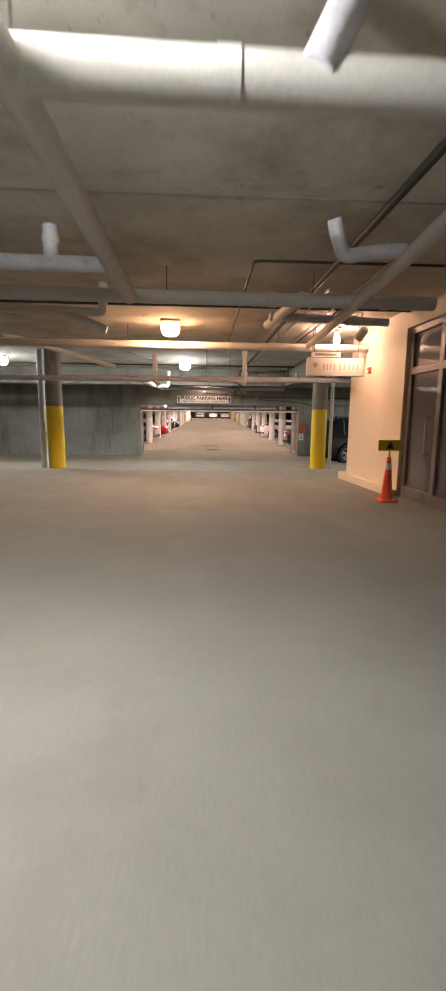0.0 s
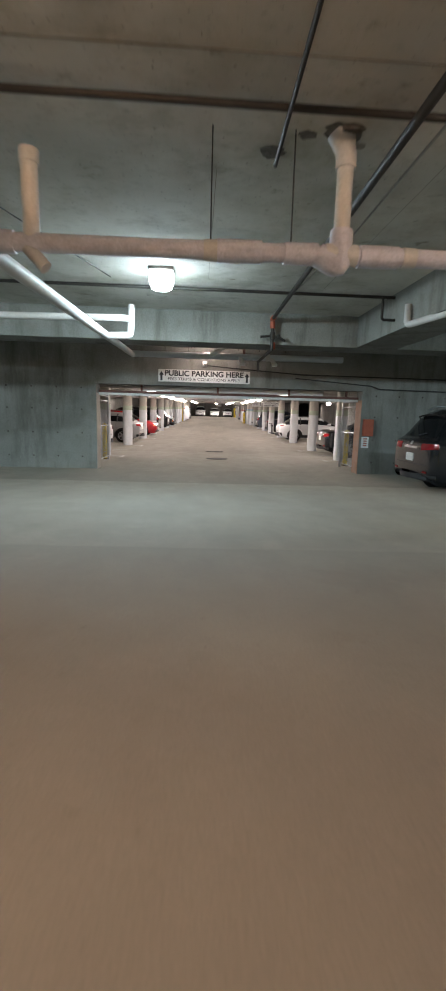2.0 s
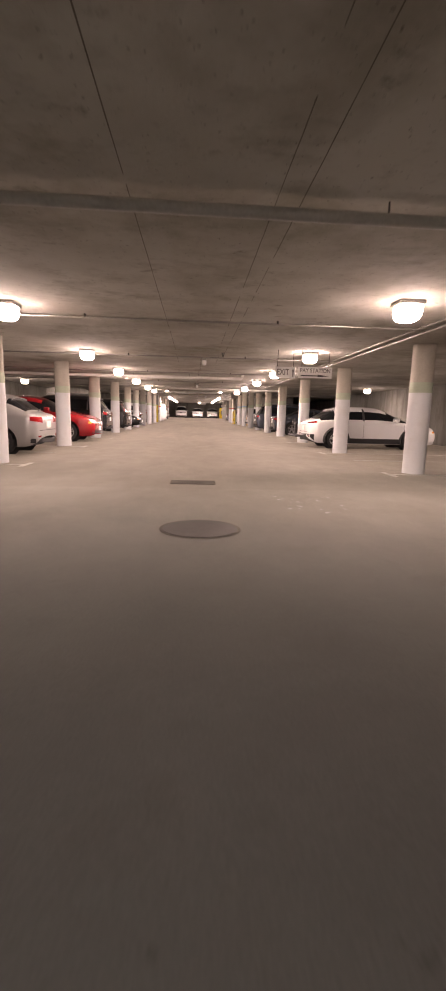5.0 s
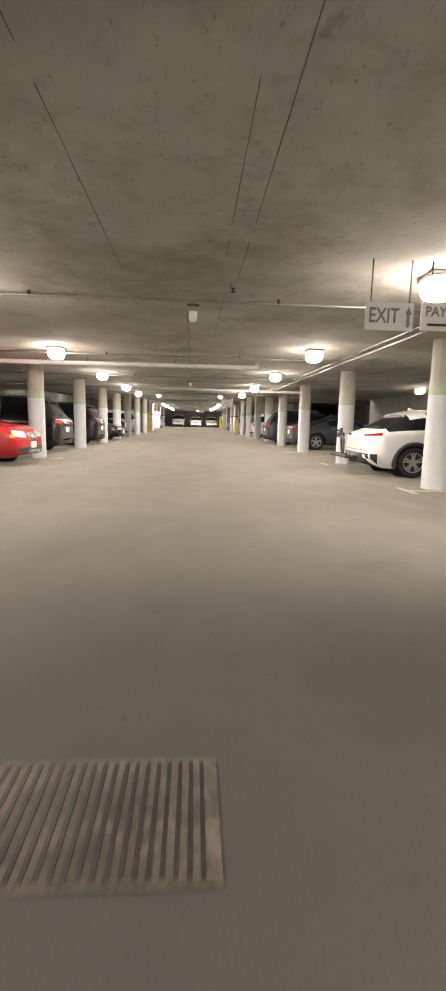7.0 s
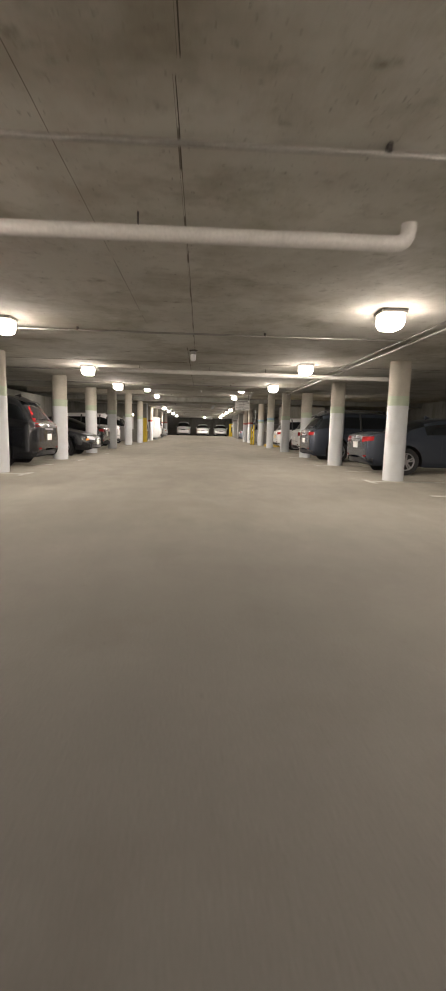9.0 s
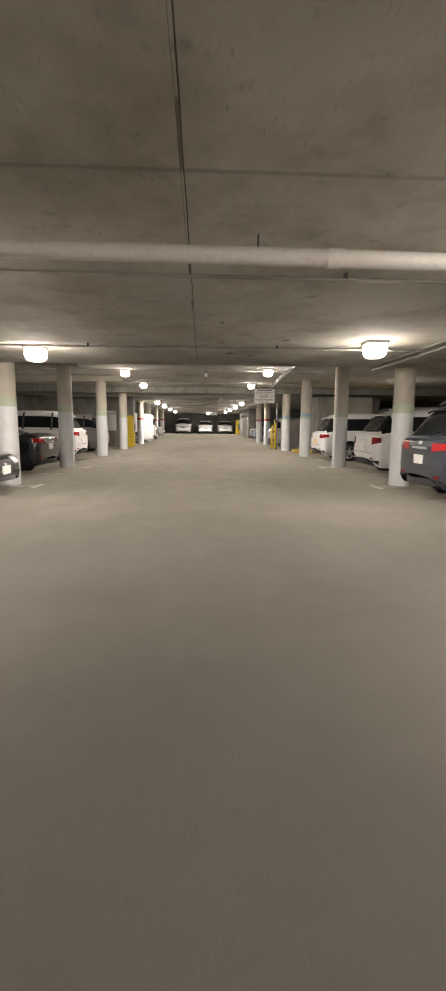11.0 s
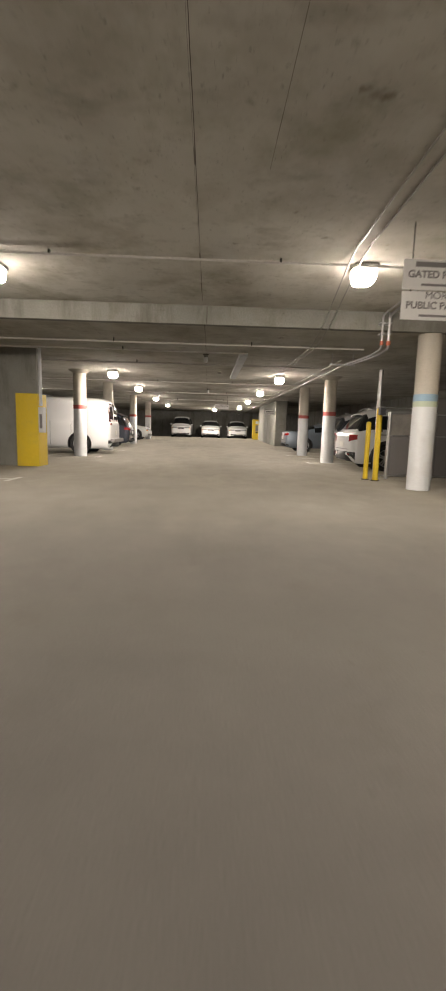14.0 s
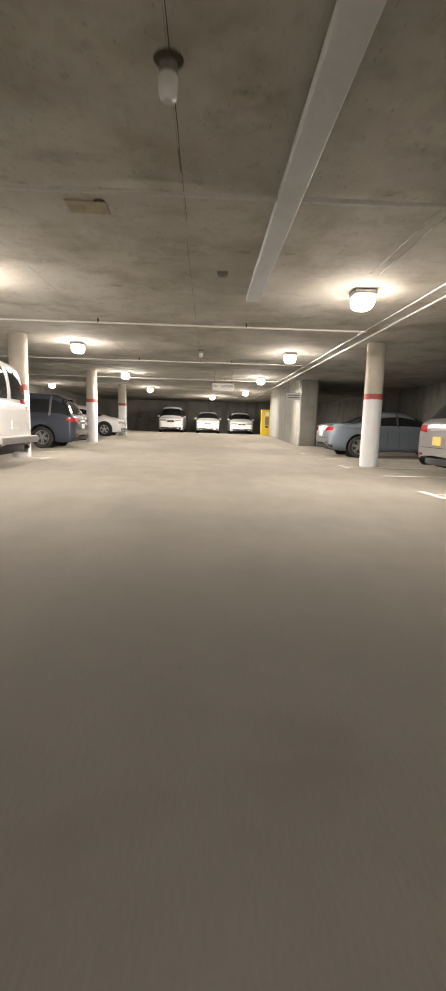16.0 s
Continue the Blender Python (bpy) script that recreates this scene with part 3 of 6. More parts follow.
# fill lamps added to brighten the parked cars; the bays have no known lamps
for x, ys in ((8.4, (21.5, 31.0, 41.0, 51.0, 60.0)), (-8.6, (21.5, 31.0, 41.0, 51.0, 60.0, 80.0, 92.0))):
    for y in ys:
        ceiling_lamp(x, y, LOW if y < STEP else (HIGH if y < 63 else MID), "bay_fill")
ceiling_lamp(-1.74, 5.72, 3.52, "sodium")
ceiling_lamp(-1.63, 12.15, 3.52, "cool")
for y, x1 in ((54.55, -3.9), (59.7, -3.5)):
    slab("beam_bay", -10.15, x1, y - 0.2, y + 0.2, 3.0, HIGH, M["column_top"], "pale concrete beam over the parking bays", "beam")
ceiling_lamp(-2.35, -2.3, 3.52, "start")
ceiling_lamp(-7.2, 11.5, 3.52, "cool")
ceiling_lamp(8.0, 12.0, 3.52, "cool")


# ---- vehicles ----
def lerp_rows(rows, x):
    if x <= rows[0][0]:
        return rows[0][1]
    for (x0, v0), (x1, v1) in zip(rows, rows[1:]):
        if x <= x1:
            t = (x - x0) / (x1 - x0)
            return v0 + (v1 - v0) * t
    return rows[-1][1]


KINDS = {
    # length, width, height, wheel radius, axles, top line of the lower body, greenhouse (belt front, roof front, roof rear, belt rear), belt height
    "sedan": dict(L=4.8, W=1.84, H=1.46, r=0.335, ax=(-1.42, 1.42), top=[(-2.4, 0.93), (-2.25, 1.06), (-1.45, 1.07), (-1.2, 0.98), (1.0, 0.96), (2.0, 0.82), (2.4, 0.66)], gh=(1.05, 0.3, -0.85, -1.75), belt=0.97),
    "crossover": dict(L=4.5, W=1.84, H=1.55, r=0.345, ax=(-1.32, 1.32), top=[(-2.25, 0.95), (-2.1, 1.06), (-1.6, 1.08), (1.1, 1.0), (1.9, 0.92), (2.25, 0.72)], gh=(1.15, 0.35, -1.35, -2.0), belt=1.03),
    "suv": dict(L=4.85, W=1.92, H=1.76, r=0.37, ax=(-1.42, 1.42), top=[(-2.42, 1.05), (-2.3, 1.12), (1.15, 1.12), (2.1, 1.02), (2.42, 0.8)], gh=(1.2, 0.45, -1.95, -2.3), belt=1.1),
    "minivan": dict(L=5.1, W=1.98, H=1.78, r=0.345, ax=(-1.5, 1.5), top=[(-2.55, 1.02), (-2.42, 1.08), (1.5, 1.08), (2.2, 0.95), (2.55, 0.75)], gh=(1.75, 0.6, -2.1, -2.42), belt=1.05),
    "van": dict(L=5.7, W=2.0, H=2.1, r=0.37, ax=(-1.7, 1.72), top=[(-2.85, 1.2), (-2.8, 1.25), (1.75, 1.22), (2.6, 1.12), (2.85, 0.85)], gh=(1.95, 1.25, -2.72, -2.8), belt=1.2),
    "hatch": dict(L=4.35, W=1.78, H=1.48, r=0.32, ax=(-1.3, 1.3), top=[(-2.17, 0.92), (-2.05, 1.02), (1.0, 0.96), (1.8, 0.86), (2.17, 0.66)], gh=(1.25, 0.3, -1.4, -1.95), belt=0.98),
}


def cage(k, cargo):
    """Half-ribs from tail to nose: (x, [(y, z) * 8]) and which quads are glass."""
    L, W, H, gh, belt = k["L"], k["W"], k["H"], k["gh"], k["belt"]
    half = W / 2
    wr = half * (0.90 if cargo else 0.76)
    top = lambda x: lerp_rows(k["top"], x)

    def low(x, wf, zb, zt, crown=0.03):
        w = half * wf
        sh = zt - 0.05
        mid = zb + (sh - zb) * 0.52
        return (x, [(w * 0.90, zb), (w * 0.985, zb + 0.10), (w, mid), (w * 0.985, sh - 0.03), (w * 0.93, zt - 0.005), (w * 0.74, zt + crown * 0.5), (w * 0.4, zt + crown * 0.9), (0, zt + crown)])

    def high(x, zroof, wf=1.0, zb=0.22, narrow=1.0):
        w = half * wf
        mid = zb + (belt - zb) * 0.52
        r = wr * narrow
        return (x, [(w * 0.92, zb), (w * 0.99, zb + 0.09), (w, mid), (w * 0.985, belt - 0.06), (w * 0.945, belt), (r + 0.015, zroof - 0.13), (r * 0.80, zroof - 0.015), (0, zroof + 0.02)])

    rb = top(-L / 2 + 0.1)
    ribs = [low(-L / 2, 0.74, 0.46, rb - 0.16, 0.01), low(-L / 2 + 0.03, 0.90, 0.33, rb - 0.05, 0.015), low(max(-L / 2 + 0.12, gh[3] - 0.02) if gh[3] < -L / 2 + 0.3 else -L / 2 + 0.15, 0.97, 0.26, rb)]
    if gh[3] > -L / 2 + 0.35:
        ribs.append(low((gh[3] - L / 2 + 0.15) / 2, 0.99, 0.22, top((gh[3] - L / 2 + 0.15) / 2)))
    n_rear = len(ribs)
    ribs.append(low(gh[3] + 0.03, 1.0, 0.22, belt + 0.005))
    ribs.append(high(gh[2], H - 0.045, narrow=0.96))
    ribs.append(high(gh[2] + 0.45, H - 0.01))
    ribs.append(high((gh[1] + gh[2]) / 2, H))
    ribs.append(high(gh[1] - 0.35, H - 0.012))
    ribs.append(high(gh[1], H - 0.05, narrow=0.97))
    n_front = len(ribs)
    ribs.append(low(gh[0], 1.0, 0.22, top(gh[0]) + 0.01))
    ribs.append(low((gh[0] + L / 2) / 2, 0.99, 0.22, top((gh[0] + L / 2) / 2)))
    ribs.append(low(L / 2 - 0.22, 0.955, 0.22, top(L / 2 - 0.25)))
    ribs.append(low(L / 2 - 0.05, 0.86, 0.26, top(L / 2 - 0.05) - 0.03, 0.02))
    ribs.append(low(L / 2, 0.70, 0.34, top(L / 2) - 0.1, 0.01))
    return ribs, n_rear, n_front


SHELLS = {}


def shell(kind, cargo):
    """The smooth body of a kind, made once: meshes for paint, glass by place, and a search tree."""
    key = (kind, cargo)
    if key in SHELLS:
        return SHELLS[key]
    k = KINDS[kind]
    ribs, n_rear, n_front = cage(k, cargo)
    bm = bmesh.new()
    rings = [[bm.verts.new((x, y, z)) for y, z in pts] + [bm.verts.new((x, -y, z)) for y, z in pts[-2::-1]] for x, pts in ribs]
    for i, (r0, r1) in enumerate(zip(rings, rings[1:])):
        for j in range(14):
            f = bm.faces.new((r0[j], r0[j + 1], r1[j + 1], r1[j]))
            across = j in (5, 6, 7, 8)
            side = j in (4, 9)
            if i == n_front - 1 and across:
                f.material_index = 1
            elif i == n_rear and not cargo and (across or (side and kind in ("suv", "crossover", "minivan"))):
                f.material_index = 2
            elif side and not cargo and n_rear + 1 <= i <= n_front - 1:
                f.material_index = 3 if j == 4 else 4
    for ring in (rings[0], rings[-1]):
        for j in range(7):
            q = [ring[j], ring[j + 1], ring[13 - j], ring[14 - j]]
            if j == 6:
                q = [ring[6], ring[7], ring[8]]
            bm.faces.new(q)
    bmesh.ops.recalc_face_normals(bm, faces=bm.faces)
    me = bpy.data.meshes.new("cage")
    bm.to_mesh(me)
    bm.free()
    tmp = bpy.data.objects.new("tmp", me)
    scene.collection.objects.link(tmp)
    mod = tmp.modifiers.new("smooth", "SUBSURF")
    mod.levels = 3
    dg = bpy.context.evaluated_depsgraph_get()
    dg.update()
    fine = bpy.data.meshes.new_from_object(tmp.evaluated_get(dg))
    bpy.data.objects.remove(tmp)
    bm = bmesh.new()
    bm.from_mesh(fine)
    lo = [min(v.co[i] for v in bm.verts) for i in range(3)]
    hi = [max(v.co[i] for v in bm.verts) for i in range(3)]
    for v in bm.verts:
        v.co.x = -k["L"] / 2 + (v.co.x - lo[0]) / (hi[0] - lo[0]) * k["L"]
        v.co.y *= k["W"] / (hi[1] - lo[1])
        v.co.z = 0.2 + (v.co.z - lo[2]) / (hi[2] - lo[2]) * (k["H"] - 0.2)
    tree = BVHTree.FromBMesh(bm)
    R = k["r"] + 0.07
    half = k["W"] / 2
    for a in k["ax"]:
        dead = [f for f in bm.faces if abs(f.calc_center_median().y) > half * 0.55 and math.hypot(f.calc_center_median().x - a, f.calc_center_median().z - k["r"]) < R]
        bmesh.ops.delete(bm, geom=dead, context="FACES")
        for v in bm.verts:
            if v.is_boundary and abs(v.co.y) > half * 0.5:
                d = math.hypot(v.co.x - a, v.co.z - k["r"])
                if d < R * 1.35 and v.co.z > 0.22:
                    v.co.x, v.co.z = a + (v.co.x - a) * R / d, k["r"] + (v.co.z - k["r"]) * R / d
    panes = {}
    for idx, n in ((1, "windshield"), (2, "rear_window"), (3, "side_window"), (4, "side_window")):
        faces = [f for f in bm.faces if f.material_index == idx]
        if not faces:
            continue
        sub = bm.copy()
        bmesh.ops.delete(sub, geom=[f for f in sub.faces if f.material_index != idx], context="FACES")
        for f in sub.faces:
            f.material_index = 0
        panes[idx] = (n, mesh_of(n, sub, M["glass"], 60))
    bmesh.ops.delete(bm, geom=[f for f in bm.faces if f.material_index], context="FACES")
    body = mesh_of("body", bm, P["white"], 50)
    SHELLS[key] = (body, panes, tree)
    return SHELLS[key]


def wrap_bm(tree, cx, angles, rows, sgn, out=0.006, deep=0.02):
    """A panel that follows the body: rays from (cx, 0) at each height; angles from straight along sgn x towards +y."""
    bm = bmesh.new()
    grid = []
    for i, ang in enumerate(angles):
        line = []
        u = i / max(1, len(angles) - 1)
        for z in rows(u):
            d = Vector((sgn * math.cos(ang), math.sin(ang), 0))
            hit = tree.ray_cast(Vector((cx, 0, z)), d)[0]
            p = (hit if hit is not None else Vector((cx, 0, z)) + d * 0.8)
            line.append((bm.verts.new(p + d * out), bm.verts.new(p - d * deep)))
        grid.append(line)
    n, m = len(grid), len(grid[0])
    for i in range(n - 1):
        for j in range(m - 1):
            bm.faces.new([grid[i][j][0], grid[i + 1][j][0], grid[i + 1][j + 1][0], grid[i][j + 1][0]])
    rim = [grid[i][0] for i in range(n)] + [grid[-1][j] for j in range(1, m)] + [grid[i][-1] for i in range(n - 2, -1, -1)] + [grid[0][j] for j in range(m - 2, 0, -1)]
    for a, b in zip(rim, rim[1:] + rim[:1]):
        bm.faces.new([a[0], b[0], b[1], a[1]])
    return bm


def fan(a0, a1, n):
    return [radians(a0 + (a1 - a0) * i / (n - 1)) for i in range(n)]


def steps(z0, z1, n=4):
    return [z0 + (z1 - z0) * i / (n - 1) for i in range(n)]


def car(kind, color, m, label, category="car", plate="plate", roof_rails=False, cladding=False, cargo=False, rack=False, lights="wide"):
    """A parked vehicle, nose towards its own +x, standing on its own z = 0."""
    k = KINDS[kind]
    L, W, H, r, ax, gh, belt = k["L"], k["W"], k["H"], k["r"], k["ax"], k["gh"], k["belt"]
    c = base({"suv": "suv", "van": "cargo_van", "minivan": "minivan", "sedan": "sedan", "crossover": "crossover_car", "hatch": "hatchback"}[kind], m, label, category, "parked vehicles")
    body = P[color]
    half = W / 2
    shape, panes, tree = shell(kind, cargo)
    own = shape.copy()
    own.materials.clear()
    own.materials.append(body)
    ob = new("body", own)
    ob.parent = c
    for n, me in panes.values():
        ob = new(n, me)
        ob.parent = c
        tagged(ob, "dark tinted glass")
    part("underbody", box_bm(-L / 2 + 0.3, L / 2 - 0.3, -half * 0.66, half * 0.66, 0.2, 0.62, 0.02), M["black_plastic"], c)
    rb = lerp_rows(k["top"], -L / 2 + 0.1)
    fb = lerp_rows(k["top"], L / 2 - 0.2)
    rear, front = -L / 2 + 0.7, L / 2 - 0.7
    for sgn in (1, -1):
        if lights == "tall":
            z0, z1 = belt - 0.12, belt + 0.38
            bm = wrap_bm(tree, rear, fan(43 * sgn, 52 * sgn, 4), lambda u: steps(z0, z1, 8), -1)
        elif lights == "boomerang":
            bm = wrap_bm(tree, rear, fan(31 * sgn, 62 * sgn, 9), lambda u: steps(rb - 0.12 + 0.03 * u, rb - 0.07 + 0.05 * u * u, 4), -1)
        elif lights == "block":
            bm = wrap_bm(tree, rear, fan(43 * sgn, 60 * sgn, 8), lambda u: steps(rb - 0.30 + 0.07 * u, rb - 0.10, 6), -1)
        elif kind == "minivan":
            bm = wrap_bm(tree, rear, fan(40 * sgn, 66 * sgn, 9), lambda u: steps(rb - 0.24 + 0.06 * u, rb - 0.08, 4), -1)
        else:
            bm = wrap_bm(tree, rear, fan(33 * sgn, 58 * sgn, 8), lambda u: steps(rb - 0.23 + 0.05 * u, rb - 0.09 + 0.01 * u, 4), -1)
        part("tail_light", bm, M["tail"], c, "red tail light", 40)
        part("headlight", wrap_bm(tree, front, fan(30 * sgn, 57 * sgn, 8), lambda u: steps(fb - 0.20 + 0.04 * u, fb - 0.06 + 0.02 * u, 4), 1), M["head"], c, "clear headlight", 40)
        part("turn_signal", wrap_bm(tree, front, fan(54 * sgn, 60 * sgn, 4), lambda u: steps(fb - 0.19, fb - 0.13, 3), 1, 0.008), M["amber"], c, "amber lens", 40)
        part("reflector", wrap_bm(tree, rear, fan(40 * sgn, 47 * sgn, 4), lambda u: steps(0.43, 0.47, 3), -1, 0.012), M["tail"], c, "red reflector", 40)
        my = half * 0.95
        part("door_mirror", box_bm(gh[0] - 0.55, gh[0] - 0.37, sgn * my, sgn * (my + 0.2), belt - 0.01, belt + 0.13, 0.035), body if not cargo else M["black_plastic"], c)
        # pillars between the side panes
        if not cargo:
            for px in ([(gh[1] + gh[2]) / 2 + 0.1, gh[2] + 0.35] if kind != "sedan" else [(gh[1] + gh[2]) / 2 + 0.05]):
                pts = []
                for z in steps(belt + 0.0, H - 0.10, 5):
                    hit = tree.ray_cast(Vector((px, 0, z)), Vector((0, sgn, 0)))[0]
                    if hit:
                        pts.append(hit + Vector((0, sgn * 0.002, 0)))
                part("pillar", tube_bm(pts, 0.035, 6), M["black_plastic"], c)
        else:
            pts = [tree.ray_cast(Vector((x, 0, z)), Vector((0, sgn, 0)))[0] for x, z in ((gh[0] - 0.12, belt + 0.05), (gh[1] - 0.75, belt + 0.05), (gh[1] - 0.75, H - 0.25), (gh[1] - 0.1, H - 0.25))]
            if all(pts):
                part("side_window", quad_prism([p + Vector((0, sgn * 0.006, 0)) for p in (pts if sgn < 0 else pts[::-1])], 0.01), M["glass"], c, "dark door glass")
            ys = (0.08, 0.78) if sgn > 0 else (-0.78, -0.08)
            bm = bmesh.new()
            g = [[tree.ray_cast(Vector((0, y, z)), Vector((-1, 0, 0)))[0] for z in steps(belt + 0.1, H - 0.2, 4)] for y in (ys[0], sum(ys) / 2, ys[1])]
            vs = [[bm.verts.new(p + Vector((-0.008, 0, 0))) for p in line] for line in g]
            for i in range(2):
                for j in range(3):
                    bm.faces.new((vs[i][j], vs[i + 1][j], vs[i + 1][j + 1], vs[i][j + 1]))
            part("rear_window", bm, M["glass"], c, "dark door glass", 60)
        hy = tree.ray_cast(Vector((-0.25, 0, belt - 0.13)), Vector((0, sgn, 0)))[0]
        for hx in ((-0.25, 0.7) if kind != "van" else (0.9,)):
            part("door_handle", box_bm(hx - 0.1, hx + 0.1, hy.y - sgn * 0.01, hy.y + sgn * 0.025, belt - 0.15, belt - 0.12, 0.006), body, c)
        # door gaps as thin dark seams
        for sx in ((gh[1] + gh[2]) / 2 + 0.1, gh[0] - 0.12, max(gh[2] + 0.3, ax[0] + 0.3)):
            pts = []
            for z in steps(0.34, belt - 0.02, 7):
                hit = tree.ray_cast(Vector((sx, 0, z)), Vector((0, sgn, 0)))[0]
                if hit:
                    pts.append(hit)
            part("door_seam", tube_bm(pts, 0.005, 5), M["ink"], c)
        if roof_rails:
            wr = half * 0.62
            part("roof_rail", tube_bm(bend([(gh[1] - 0.25, sgn * wr, H - 0.05), (gh[1] - 0.35, sgn * wr, H + 0.03), (gh[2] + 0.3, sgn * wr, H + 0.03), (gh[2] + 0.15, sgn * wr, H - 0.05)], 0.05), 0.016, 8), M["alloy"], c)
        if cladding:
            bm = bmesh.new()
            lo, up = [], []
            for x in steps(ax[0] + r + 0.08, ax[1] - r - 0.08, 5):
                h1 = tree.ray_cast(Vector((x, 0, 0.40)), Vector((0, sgn, 0)))[0]
                h0 = tree.ray_cast(Vector((x, 0, 0.24)), Vector((0, sgn, 0)))[0]
                if h0 and h1:
                    lo.append(bm.verts.new(h0 + Vector((0, sgn * 0.014, -0.02))))
                    up.append(bm.verts.new(h1 + Vector((0, sgn * 0.008, 0))))
            for i in range(len(lo) - 1):
                bm.faces.new((lo[i], lo[i + 1], up[i + 1], up[i]))
            part("sill_trim", bm, M["black_plastic"], c)
    # wheels
    for a in ax:
        for sgn in (1, -1):
            wheel = base("wheel", Matrix.Translation((a, sgn * (half - 0.125), r)) @ pose(0, 0, 0, 90 if sgn < 0 else -90, 0, 0), "", "")
            wheel.parent = c
            part("tyre", lathe_bm([(r * 0.62, -0.10), (r * 0.94, -0.108), (r, -0.08), (r, 0.08), (r * 0.94, 0.108), (r * 0.66, 0.104), (r * 0.64, 0.07)], 32), M["rubber"], wheel, "", 40)
            bm = lathe_bm([(r * 0.2, 0.06), (r * 0.2, 0.088), (r * 0.10, 0.094)], 12)
            lathe_bm([(r * 0.66, 0.06), (r * 0.66, 0.10), (r * 0.60, 0.094), (r * 0.58, 0.06)], 32, bm)
            for s in range(5):
                w0 = 2 * math.pi * s / 5 + 0.3
                for d in (-0.16, 0.16):
                    p0, p1 = Vector((math.cos(w0 + d * 1.8), math.sin(w0 + d * 1.8), 0)) * r * 0.15, Vector((math.cos(w0 + d), math.sin(w0 + d), 0)) * r * 0.61
                    sd = (p1 - p0).cross(Vector((0, 0, 1))).normalized() * 0.019
                    z = Vector((0, 0, 0.074))
                    quad_prism([p0 - sd + z, p1 - sd + z, p1 + sd + z, p0 + sd + z], 0.016, bm)
            part("rim", bm, M["alloy"], wheel, "five-spoke alloy rim")
            part("brake_disc", lathe_bm([(r * 0.5, 0.02), (r * 0.5, 0.03)], 20), M["iron"], wheel)
            bm = bmesh.new()
            n = 24
            ro, ri = [], []
            for s in range(n):
                w0 = 2 * math.pi * s / n
                ro.append(bm.verts.new((math.cos(w0) * (r + 0.072), math.sin(w0) * (r + 0.072), 0.10)))
                ri.append(bm.verts.new((math.cos(w0) * (r + 0.072), math.sin(w0) * (r + 0.072), -0.2)))
            for s in range(n):
                if math.sin(2 * math.pi * (s + 0.5) / n) * (1 if sgn < 0 else -1) > -0.35:
                    bm.faces.new((ro[s], ro[(s + 1) % n], ri[(s + 1) % n], ri[s]))
            bm.faces.new(ri)
            part("wheel_well", bm, M["black_plastic"], wheel)
            if cladding:
                up = 1 if sgn < 0 else -1
                part("arch_trim", tube_bm([(math.cos(w) * (r + 0.078), up * math.sin(w) * (r + 0.078), 0.098) for w in [math.radians(q) for q in range(-15, 196, 14)]], 0.05, 8), M["black_plastic"], wheel)
    # ends
    dark = cladding or kind == "van"
    part("rear_bumper", wrap_bm(tree, rear, fan(-58, 58, 17), lambda u: steps(0.29, 0.40 if not dark else 0.52, 3), -1, 0.012), M["black_plastic"], c, "", 40)
    if kind == "van":
        part("step_bumper", box_bm(-L / 2 - 0.14, -L / 2 + 0.02, -half * 0.9, half * 0.9, 0.44, 0.58, 0.02), M["grey_ink"], c, "grey step bumper")
    part("front_bumper", wrap_bm(tree, front, fan(-52, 52, 15), lambda u: steps(0.29, 0.42, 3), 1, 0.012), M["black_plastic"], c, "", 40)
    part("grille", wrap_bm(tree, front, fan(-24, 24, 9), lambda u: steps(fb - 0.26, fb - 0.10, 3), 1, 0.006), M["black_plastic"], c, "", 40)
    part("badge", wrap_bm(tree, front, fan(-4, 4, 3), lambda u: steps(fb - 0.21, fb - 0.15, 3), 1, 0.012), M["alloy"], c)
    pz = 0.72 if kind != "van" else 0.8
    if kind != "van":
        part("tailgate_trim", wrap_bm(tree, rear, fan(-22, 22, 9), lambda u: steps(rb - 0.20, rb - 0.165, 3), -1, 0.01), M["alloy"], c, "bright trim strip", 40)
        part("tailgate_seam", wrap_bm(tree, rear, fan(-44, 44, 13), lambda u: steps(0.585, 0.595, 2), -1, 0.003), M["ink"], c, "", 40)
        part("badge", wrap_bm(tree, rear, fan(-3.5, 3.5, 3), lambda u: steps(rb - 0.12, rb - 0.06, 3), -1, 0.012), M["alloy"], c)
    hit = tree.ray_cast(Vector((-1, 0, pz)), Vector((-1, 0, 0)))[0]
    part("license_plate", box_bm(hit.x - 0.02, hit.x + 0.01, -0.155, 0.155, pz - 0.08, pz + 0.08, 0.004), M[plate], c, "plain licence plate")
    hit = tree.ray_cast(Vector((1, 0, 0.45)), Vector((1, 0, 0)))[0]
    part("license_plate", box_bm(hit.x - 0.01, hit.x + 0.03, -0.155, 0.155, 0.39, 0.54, 0.004), M[plate], c, "plain licence plate")
    if kind in ("suv", "minivan", "crossover"):
        part("rear_window", wrap_bm(tree, -L / 2 + 1.6, fan(-26, 26, 15), lambda u: steps(belt + 0.05, H - 0.17, 5), -1, 0.005), M["glass"], c, "dark tinted tailgate glass", 50)
    if not cargo and kind != "sedan":
        bm = bmesh.new()
        rows = []
        for x, lift in ((gh[2] - 0.10, 0.0), (gh[2] + 0.02, 0.022), (gh[2] + 0.2, 0.006)):
            line = []
            for u in range(-4, 5):
                y = u / 4 * half * 0.58
                hit = tree.ray_cast(Vector((max(x, gh[2] + 0.02), y, 3.0)), Vector((0, 0, -1)))[0]
                line.append(bm.verts.new((x, y, hit.z + lift - 0.012 * (x < gh[2]))))
            rows.append(line)
        for r0, r1 in zip(rows, rows[1:]):
            for i in range(8):
                bm.faces.new((r0[i], r0[i + 1], r1[i + 1], r1[i]))
        edge = [bm.verts.new(v.co + Vector((0.02, 0, -0.03))) for v in rows[0]]
